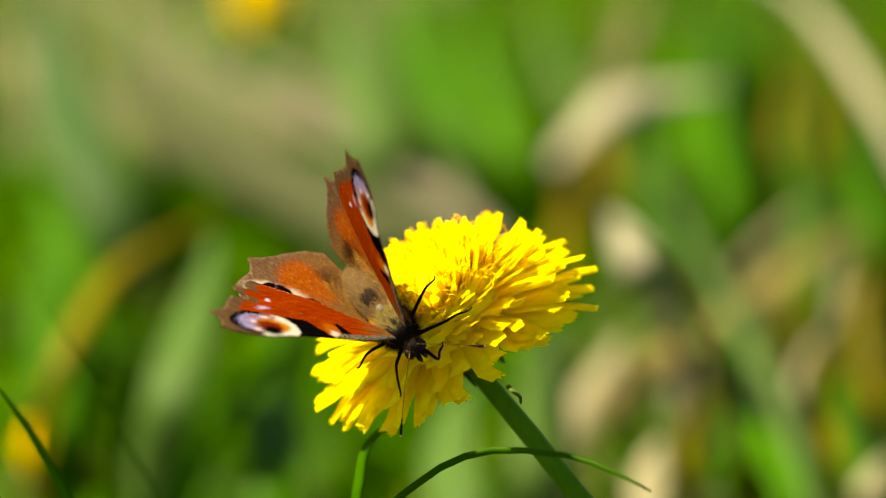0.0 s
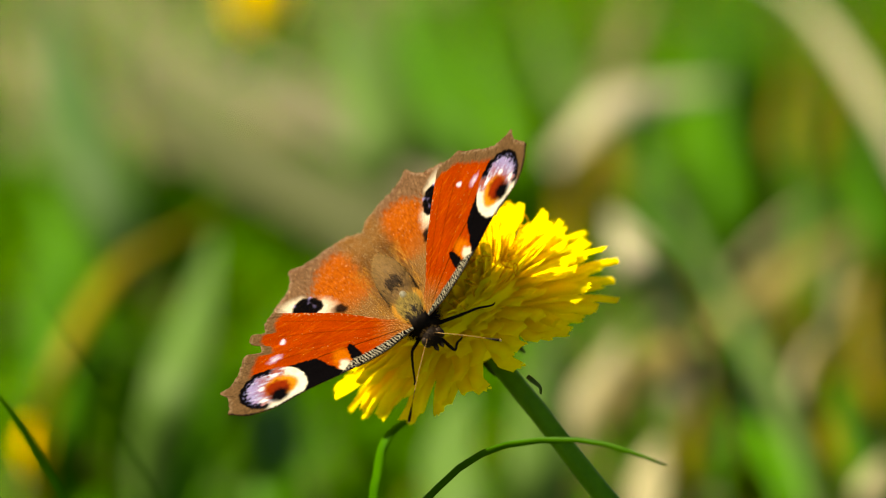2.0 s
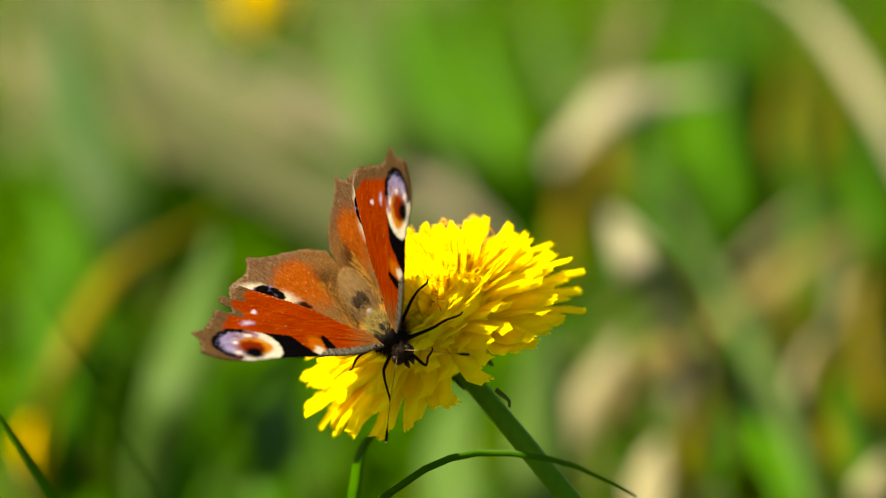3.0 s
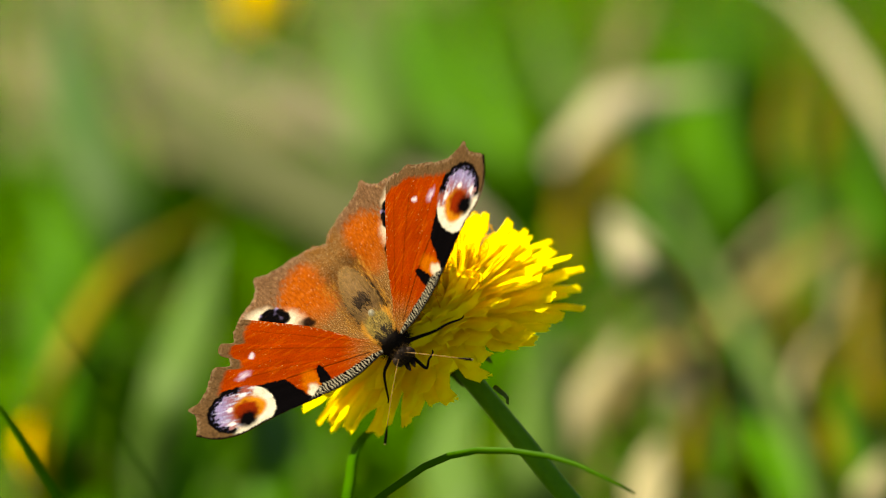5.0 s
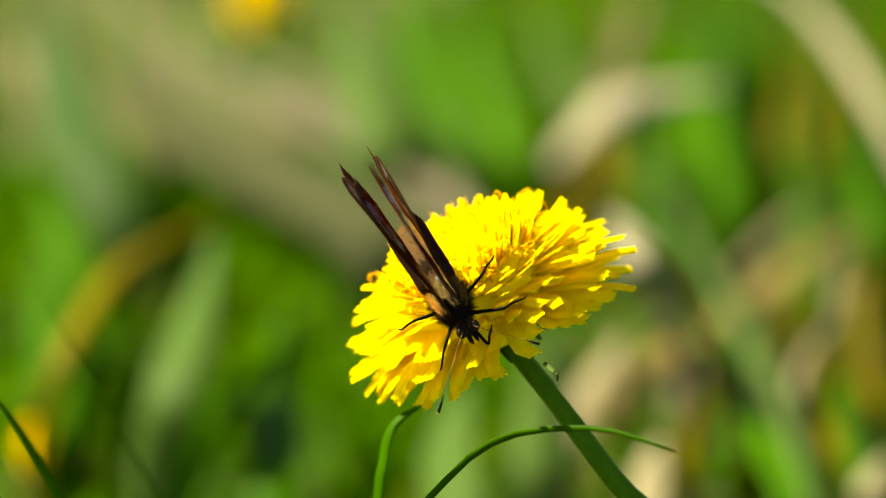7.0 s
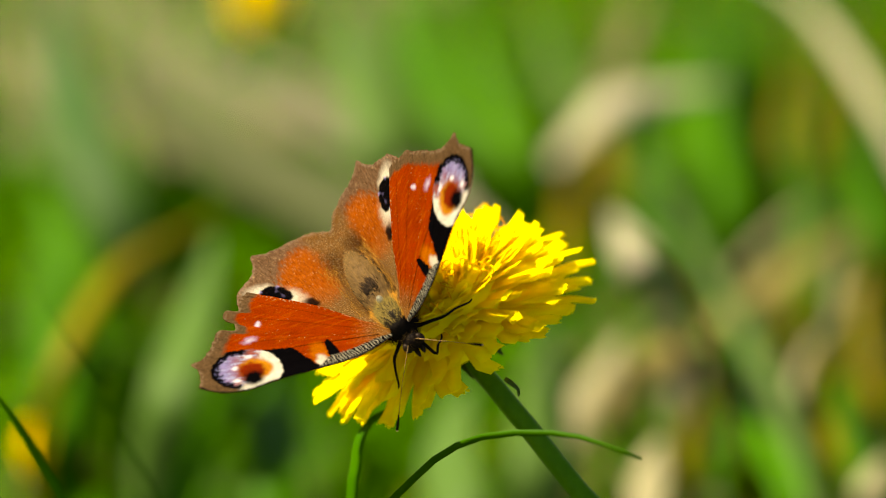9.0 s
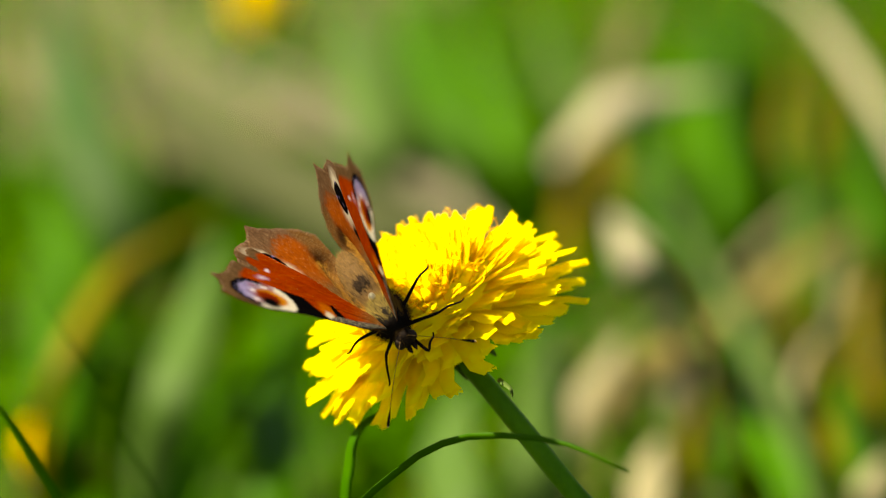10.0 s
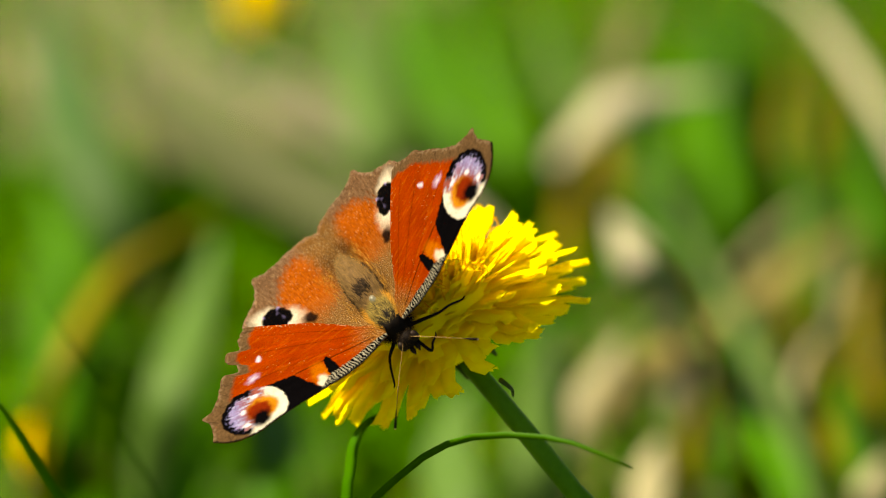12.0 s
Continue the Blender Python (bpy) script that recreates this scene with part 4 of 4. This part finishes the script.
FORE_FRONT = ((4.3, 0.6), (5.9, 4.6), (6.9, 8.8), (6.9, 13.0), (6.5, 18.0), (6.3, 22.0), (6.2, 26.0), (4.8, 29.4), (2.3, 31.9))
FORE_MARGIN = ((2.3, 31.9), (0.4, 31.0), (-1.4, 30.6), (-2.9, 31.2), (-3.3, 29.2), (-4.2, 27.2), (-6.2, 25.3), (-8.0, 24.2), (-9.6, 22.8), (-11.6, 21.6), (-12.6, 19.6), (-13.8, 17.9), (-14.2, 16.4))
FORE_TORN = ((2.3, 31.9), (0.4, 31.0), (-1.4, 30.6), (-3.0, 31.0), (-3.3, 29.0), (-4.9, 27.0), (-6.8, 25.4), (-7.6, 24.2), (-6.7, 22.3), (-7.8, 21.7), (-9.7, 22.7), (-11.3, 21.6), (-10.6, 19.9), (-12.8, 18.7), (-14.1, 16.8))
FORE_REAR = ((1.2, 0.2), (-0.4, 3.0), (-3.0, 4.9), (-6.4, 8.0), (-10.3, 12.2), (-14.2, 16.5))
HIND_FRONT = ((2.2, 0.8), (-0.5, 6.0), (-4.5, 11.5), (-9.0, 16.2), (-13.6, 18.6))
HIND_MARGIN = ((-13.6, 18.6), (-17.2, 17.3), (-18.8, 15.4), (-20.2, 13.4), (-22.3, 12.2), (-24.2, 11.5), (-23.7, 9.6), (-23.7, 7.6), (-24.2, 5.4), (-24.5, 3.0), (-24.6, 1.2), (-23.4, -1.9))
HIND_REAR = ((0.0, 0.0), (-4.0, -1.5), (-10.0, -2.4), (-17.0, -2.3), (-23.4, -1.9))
HINGE = 0.0012


def hairs(bm, spots, length, thick, sweep, r):
    """Short tapering hairs at (place, outward) spots, combed along sweep."""
    for place, out in spots:
        way = (out + sweep * r.uniform(0.4, 1.1) + Vector((r.gauss(0, 0.22), r.gauss(0, 0.22), r.gauss(0, 0.22)))).normalized()
        a = way.orthogonal().normalized() * thick
        b = way.cross(a).normalized() * thick
        n = length * r.uniform(0.6, 1.2)
        base = [bm.verts.new(place + d) for d in (a, b - a * 0.5, -b - a * 0.5)]
        bend = sweep * n * 0.25
        tip = bm.verts.new(place + way * n + bend)
        for k in range(3):
            bm.faces.new((base[k], base[(k + 1) % 3], tip))


def on_oval(center, radii, count, r, low=-1.0):
    got = []
    while len(got) < count:
        d = Vector((r.gauss(0, 1), r.gauss(0, 1), r.gauss(0, 1))).normalized()
        if d.z > low:
            got.append((Vector(center) + Vector((d.x * radii[0], d.y * radii[1], d.z * radii[2])), Vector((d.x / radii[0], d.y / radii[1], d.z / radii[2])).normalized()))
    return got


def butterfly():
    fly = tagged(empty("butterfly"), "peacock butterfly with rust-red wings and dark-cored eyespots on a dandelion", "butterfly")
    r = random.Random(3)
    # thorax, abdomen, head
    bm = bmesh.new()
    blob(bm, (0.0004, 0, -0.0010), (0.0044, 0.0025, 0.0025), 24, 16, rough=0.08)
    thorax = part("thorax", bm, BLACK, fly, "thorax with olive and golden hair")
    coat = on_oval((0.0000, 0, -0.0010), (0.0043, 0.0025, 0.0025), 6500, r)
    for name, chosen, size, material, sweep, text in (
            ("hair", [s for s in coat if s[1].z > 0.55 and s[0].x < 0.0034], 0.0006, OLIVE, (-1.6, 0, 0), "short olive gold hair"),
            ("fringe", [s for s in coat if 0.05 < s[1].z <= 0.66 and s[0].x < 0.0034], 0.0011, HAIR, (-1.5, 0, 0.0), "golden fringe along the sides"),
            ("collar", [s for s in coat if s[0].x > 0.0034 and s[1].z > 0.0], 0.0007, DARKHAIR, (0.1, 0, 0.2), "dark collar of hair"),
            ("underside_hair", [s for s in coat if s[1].z <= 0.12], 0.0016, DARKHAIR, (0.0, 0, -0.1), "dark hair on the underside")):
        bm = bmesh.new()
        hairs(bm, chosen, size, 0.000032, Vector(sweep), r)
        part(name, bm, material, thorax, text)
    bm = bmesh.new()
    blob(bm, (-0.0024, 0.0002, 0.0012), (0.0010, 0.0006, 0.0005), 14, 10, rough=0.1)
    part("bald_patch", bm, BALD, thorax, "smooth grey-olive patch where the hair is worn off")
    bm = bmesh.new()
    line = [Vector((-0.0022 - 0.0155 * f, 0, -0.0009 - 0.0012 * f * f)) for f in (i / 20 for i in range(21))]
    radii = [0.0027 * math.sin(math.pi * min(0.99, 0.26 + 0.735 * i / 20)) ** 0.75 * (1 + (0.035 if i % 3 == 0 else 0)) for i in range(21)]
    tube(bm, line, radii, 20)
    abdomen = part("abdomen", bm, BODY, fly, "oval tan furry abdomen")
    bm = bmesh.new()
    spots = [(line[k] + radii[k] * Vector((0, math.sin(a), math.cos(a))), Vector((0, math.sin(a) * 0.5, math.cos(a) * 0.5))) for k in range(19) for a in [r.uniform(-1.15, 1.15) for _ in range(110)]]
    spots = [(p + Vector((r.uniform(-0.0005, 0.0005), 0, 0)), o) for p, o in spots]
    hairs(bm, spots, 0.0007, 0.00004, Vector((-1.6, 0, 0)), r)
    part("hair", bm, FUR, abdomen, "short tan fur")
    # hair on the flanks: the shade between closed wings is put into its colour
    bm = bmesh.new()
    spots = [(line[k] + radii[k] * Vector((0, math.sin(a), math.cos(a))), Vector((0, math.sin(a) * 0.4, math.cos(a) * 0.4))) for k in range(19) for a in [r.uniform(1.1, 5.18) for _ in range(90)]]
    hairs(bm, spots, 0.0007, 0.00004, Vector((-1.6, 0, 0)), r)
    part("shaded_flank_hair", bm, DARKHAIR, abdomen, "flank hair coloured dark for the shade of closed wings")
    bm = bmesh.new()
    spots = [(Vector((-0.0053 + r.gauss(0, 0.0007), r.gauss(0, 0.0006), 0.0016)), Vector((0, 0, 0.7))) for _ in range(420)]
    hairs(bm, spots, 0.0010, 0.00005, Vector((-0.9, 0, 0.1)), r)
    part("tuft", bm, DARKHAIR, abdomen, "black tuft of hair")
    bm = bmesh.new()
    blob(bm, (0.0056, 0, -0.0022), (0.0015, 0.0016, 0.0014), 18, 12, rough=0.06)
    head = part("head", bm, BLACK, fly, "dark hairy head")
    bm = bmesh.new()
    hairs(bm, on_oval((0.0055, 0, -0.0021), (0.0014, 0.0015, 0.0013), 420, r), 0.0006, 0.00003, Vector((0.2, 0, 0.1)), r)
    part("hair", bm, DARKHAIR, head)
    bm = bmesh.new()
    hairs(bm, on_oval((0.0055, 0, -0.0021), (0.0014, 0.0015, 0.0013), 190, r, 0.0), 0.0007, 0.00003, Vector((0.4, 0, 0.1)), r)
    part("pale_hair", bm, FUR, head, "sparse tan hair on the head")
    for s in (1, -1):
        bm = bmesh.new()
        blob(bm, (0.0061, s * 0.00125, -0.0021), (0.00085, 0.0007, 0.00095), 16, 12)
        part("eye", bm, EYE_MAT, head, "round dark compound eye")
        bm = bmesh.new()
        tube(bm, [Vector(c) for c in ((0.0064, s * 0.0004, -0.0029), (0.0074, s * 0.0005, -0.0031), (0.0086, s * 0.00045, -0.0027))], [0.00035, 0.0004, 0.00012], 8)
        part("palp", bm, DARKHAIR, head, "short hairy palp")
    # antennae
    for way in ((0.0146, 0.0081, -0.0036), (0.0140, -0.0106, -0.0058)):
        s = 1 if way[1] > 0 else -1
        start, tip = Vector((0.0062, s * 0.0006, -0.0013)), Vector(way)
        line = curve_through([start, start.lerp(tip, 0.5) + Vector((0.0004, 0, 0.0006)), tip], 20)
        bm = bmesh.new()
        tube(bm, line[:17], [0.00006] * 17, 8)
        antenna = part("antenna", bm, SHAFT, fly, "thin golden brown antenna with a black club")
        bm = bmesh.new()
        tube(bm, line[15:], [0.00007, 0.00013, 0.00021, 0.00025, 0.00022], 8)
        part("club", bm, BLACK, antenna, "black club")
        bm = bmesh.new()
        blob(bm, tip, (0.00022, 0.00021, 0.00021), 10, 8)
        part("tip", bm, CLUB, antenna, "pale tip of the club")
    # legs: thigh, shin and foot of each
    Leg = namedtuple("Leg", "hip knee foot")
    legs = (Leg((0.0028, 0.0014, -0.0030), (0.0062, 0.0063, -0.0021), (0.0034, 0.0100, -0.0064)), Leg((0.0028, -0.0014, -0.0030), (0.0063, -0.0038, -0.0016), (0.0063, -0.0064, -0.0066)),
            Leg((0.0046, 0.0006, -0.0034), (0.0086, 0.0015, -0.0046), (0.0050, 0.0033, -0.0066)), Leg((0.0000, 0.0015, -0.0030), (-0.0009, 0.0064, -0.0012), (-0.0045, 0.0092, -0.0040)),
            Leg((0.0000, -0.0015, -0.0030), (-0.0006, -0.0054, -0.0022), (-0.0029, -0.0084, -0.0052)))
    for leg in legs:
        hip, knee, foot = (Vector(x) for x in leg)
        bm = bmesh.new()
        line = curve_through([hip, hip.lerp(knee, 0.5), knee, knee.lerp(foot, 0.5) + Vector((0, 0, 0.0003)), foot, foot + (foot - knee) * 0.18 + Vector((0, 0, 0.0004))], 18)
        tube(bm, line, [(0.00034, 0.00033, 0.0003, 0.00028, 0.00026, 0.00025, 0.00024, 0.00022, 0.0002, 0.00019, 0.00018, 0.00017, 0.00016, 0.00015, 0.00013, 0.00012, 0.00011, 0.0001)[i] * 1.05 for i in range(18)], 7)
        part("leg", bm, BLACK, fly, "thin black leg")
    # wings
    fore, hind = {}, {}
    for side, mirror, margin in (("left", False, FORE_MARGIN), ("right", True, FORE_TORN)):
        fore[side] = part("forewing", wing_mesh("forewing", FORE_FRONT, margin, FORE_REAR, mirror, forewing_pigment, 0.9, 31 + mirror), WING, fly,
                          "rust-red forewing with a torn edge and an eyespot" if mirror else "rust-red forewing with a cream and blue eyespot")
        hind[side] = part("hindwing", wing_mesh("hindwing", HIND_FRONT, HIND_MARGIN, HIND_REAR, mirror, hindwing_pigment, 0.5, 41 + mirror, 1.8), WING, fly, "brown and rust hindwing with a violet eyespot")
        # fine hairs on the inner hindwing
        s = -1 if mirror else 1
        bm = bmesh.new()
        spots = [(Vector((0.001 * r.uniform(-15, -1), s * 0.001 * abs(r.gauss(2.8, 1.0)), -0.0002)), Vector((0, 0, 0.35))) for _ in range(320)]
        hairs(bm, spots, 0.0011, 0.00002, Vector((-1.0, s * 0.25, 0.0)), r)
        part("hair", bm, HAIR, hind[side], "golden brown hair")
    return fly, fore, hind


fly, fore, hind = butterfly()


# ---- what moves ----
def motions():
    # the whole plant sways on its root
    walk(flower, [
        (0.0, pose(0.1210, -0.0373, 0.0000, 0.00, -0.00, 0.00)),
        (0.5, pose(0.1213, -0.0372, 0.0002, -0.00, -0.05, 0.01)),
        (1.0, pose(0.1210, -0.0373, 0.0001, -0.00, 0.09, -0.02)),
        (1.5, pose(0.1216, -0.0372, 0.0003, -0.00, 0.17, -0.04)),
        (2.0, pose(0.1219, -0.0373, -0.0001, -0.00, 0.81, -0.22)),
        (2.5, pose(0.1213, -0.0372, 0.0003, -0.00, 0.37, -0.10)),
        (3.0, pose(0.1210, -0.0371, 0.0007, -0.00, -0.64, 0.17)),
        (5.0, pose(0.1195, -0.0372, 0.0003, -0.00, -0.19, 0.05)),
        (5.5, pose(0.1196, -0.0372, 0.0004, -0.00, -0.05, 0.01)),
        (6.0, pose(0.1204, -0.0370, 0.0011, -0.00, 0.14, -0.04)),
        (6.5, pose(0.1220, -0.0370, 0.0012, -0.00, 0.83, -0.22)),
        (7.0, pose(0.1220, -0.0372, 0.0002, -0.01, 1.70, -0.45)),
        (9.0, pose(0.1208, -0.0369, 0.0012, -0.00, -0.04, 0.01)),
        (9.5, pose(0.1205, -0.0369, 0.0013, -0.00, 0.30, -0.08)),
        (10.0, pose(0.1202, -0.0369, 0.0014, -0.00, -0.20, 0.05)),
        (10.5, pose(0.1204, -0.0369, 0.0013, -0.00, -0.49, 0.13)),
        (11.0, pose(0.1194, -0.0370, 0.0009, -0.00, -0.05, 0.01)),
        (11.5, pose(0.1207, -0.0368, 0.0018, -0.00, -0.21, 0.06)),
        (12.0, pose(0.1206, -0.0368, 0.0016, -0.00, -0.29, 0.08)),
    ])
    # the butterfly rides on the flower head and shifts its stance
    stance = [
        (0.0, (-0.0081, -0.0026, 0.1591, 43.6, 16.7, -61.3), (56.7, 67.3, 45.5, 56.8), (-3.4, 2.2), (-4.5, -3.8), (-2.7, -2.3)),
        (0.5, (-0.0079, -0.0023, 0.1597, 42.7, 17.5, -61.3), (61.9, 72.0, 49.2, 63.6), (-2.5, 1.7), (-4.6, -0.0), (-2.4, -0.6)),
        (1.0, (-0.0077, -0.0023, 0.1597, 41.9, 17.7, -62.1), (63.4, 73.1, 51.1, 65.1), (-3.7, 1.2), (-3.8, -0.1), (-1.7, 0.1)),
        (1.5, (-0.0067, -0.0025, 0.1599, 44.0, 18.4, -63.4), (59.8, 59.2, 51.9, 50.0), (-2.5, -0.3), (-3.6, -1.8), (-2.8, -2.8)),
        (1.8, (-0.0051, -0.0025, 0.1609, 44.2, 18.3, -66.9), (37.3, 32.2, 29.6, 24.0), (-3.6, 1.0), (-1.7, -3.4), (-3.1, 0.7)),
        (2.0, (-0.0048, -0.0020, 0.1610, 38.5, 17.0, -67.3), (16.2, 26.8, 7.3, 17.6), (-3.3, -0.8), (1.3, -1.6), (0.1, 0.4)),
        (2.5, (-0.0066, -0.0022, 0.1603, 38.8, 17.3, -66.2), (14.7, 26.3, 7.2, 20.6), (-1.5, 2.4), (1.9, 1.3), (0.6, -0.4)),
        (3.0, (-0.0097, -0.0030, 0.1585, 45.5, 18.9, -65.2), (53.1, 49.7, 43.3, 44.3), (-5.8, -2.3), (-0.1, 0.8), (-1.5, -0.1)),
        (3.2, (-0.0098, -0.0030, 0.1576, 39.3, 18.7, -64.9), (50.9, 58.7, 42.1, 53.2), (-5.7, -2.3), (-2.2, 2.2), (-2.7, -1.1)),
        (4.8, (-0.0093, -0.0030, 0.1584, 42.8, 20.5, -64.3), (16.0, 26.6, 12.4, 21.2), (1.4, 3.2), (6.2, 4.9), (0.9, 2.0)),
        (5.0, (-0.0095, -0.0031, 0.1583, 43.6, 20.5, -64.3), (18.0, 26.2, 14.6, 21.4), (0.9, 3.5), (7.9, 4.5), (0.9, 1.7)),
        (5.5, (-0.0088, -0.0029, 0.1594, 42.8, 19.3, -65.9), (30.1, 34.6, 24.9, 28.5), (-1.9, 1.7), (4.0, 2.3), (-2.6, 3.1)),
        (5.8, (-0.0077, -0.0025, 0.1596, 44.1, 22.0, -61.9), (61.4, 58.8, 51.1, 50.9), (-2.1, 0.2), (-1.1, -1.7), (-2.4, -1.3)),
        (6.0, (-0.0070, -0.0027, 0.1601, 35.3, 25.5, -61.0), (70.9, 73.5, 59.3, 67.4), (-0.4, 3.1), (-1.3, 0.0), (-0.1, -1.3)),
        (6.2, (-0.0053, -0.0026, 0.1617, 43.3, 23.9, -57.2), (87.2, 80.9, 86.1, 72.1), (2.7, 1.3), (-0.7, -0.2), (0.5, 0.7)),
        (6.5, (-0.0020, -0.0028, 0.1625, 34.2, 26.2, -58.6), (83.8, 95.2, 80.5, 89.3), (2.9, 3.7), (-0.8, -0.5), (-3.2, -3.5)),
        (7.0, (0.0006, -0.0027, 0.1633, 33.9, 28.5, -60.6), (83.7, 92.5, 78.1, 86.8), (3.5, 5.4), (-0.7, -0.5), (-3.7, -4.1)),
        (7.2, (-0.0002, -0.0027, 0.1630, 32.8, 28.2, -62.1), (83.3, 90.9, 75.7, 85.9), (4.3, 0.4), (-0.6, -0.5), (-4.3, -4.5)),
        (8.8, (-0.0092, -0.0030, 0.1596, 45.5, 22.1, -61.6), (29.2, 36.1, 24.9, 31.3), (-0.0, -2.2), (2.8, 1.9), (-1.0, 0.3)),
        (9.0, (-0.0082, -0.0029, 0.1605, 45.8, 21.8, -62.2), (34.2, 34.3, 28.6, 29.7), (-0.1, -1.7), (2.2, 0.7), (-1.4, 0.5)),
        (9.5, (-0.0073, -0.0024, 0.1617, 45.3, 22.8, -61.9), (39.4, 38.1, 33.6, 31.9), (0.5, -0.4), (1.4, -0.4), (-1.9, 1.1)),
        (10.0, (-0.0094, -0.0023, 0.1608, 43.4, 20.3, -62.1), (64.7, 68.3, 56.2, 62.9), (-2.4, -3.6), (-2.5, -5.5), (-3.8, -1.8)),
        (10.5, (-0.0101, -0.0026, 0.1596, 40.5, 19.6, -60.0), (65.3, 79.9, 57.7, 76.1), (-3.0, -3.2), (-2.1, -2.1), (-2.8, -2.6)),
        (11.0, (-0.0100, -0.0024, 0.1604, 45.5, 18.9, -59.2), (52.7, 62.8, 42.3, 55.9), (-3.2, -4.1), (-3.8, -0.5), (-1.8, -1.1)),
        (11.2, (-0.0097, -0.0023, 0.1611, 45.5, 19.1, -59.9), (40.5, 50.3, 30.6, 42.3), (-1.2, -2.6), (-3.4, -1.2), (-2.3, 0.8)),
        (11.5, (-0.0090, -0.0025, 0.1610, 45.9, 19.0, -60.8), (26.9, 34.9, 17.8, 28.6), (-2.1, -1.5), (1.2, -0.8), (-0.6, 0.3)),
        (12.0, (-0.0092, -0.0029, 0.1606, 46.3, 19.4, -60.4), (15.2, 22.8, 6.4, 16.6), (-1.5, 0.4), (1.2, 1.1), (0.2, 2.8)),
    ]
    walk(fly, [(row[0], pose(*row[1])) for row in stance])
    # wings open and close on their hinges, right and left: forewing lift, hindwing lift, forewing sweep, forewing twist, hindwing sweep
    for side, s, i in (("right", -1, 0), ("left", 1, 1)):
        walk(fore[side], [(t, pose(0, s * HINGE, 0, s * lift[i]) @ pose(0, 0, 0, 0, 0, s * sweep[i]) @ pose(0, 0, 0, 0, twist[i])) for t, where, lift, sweep, twist, fan in stance])
        walk(hind[side], [(t, pose(0, s * HINGE, -0.0003, s * lift[i + 2]) @ pose(0, 0, 0, 0, 0, s * fan[i])) for t, where, lift, sweep, twist, fan in stance])
    # grass blades that nod in the same wind: shift in mm, lean to the side in degrees, lift in mm
    for blade, gusts in ((arched_blade, ARCH_GUSTS), (short_blade, SHORT_GUSTS), (dark_blade, DARK_GUSTS), (pale_leaf, LEAF_GUSTS)):
        x, y, z = blade.location
        walk(blade, [(t, pose(x + 0.001 * shift, y, z + 0.001 * lift, 0, lean, 0)) for t, shift, lean, lift in gusts])


motions()
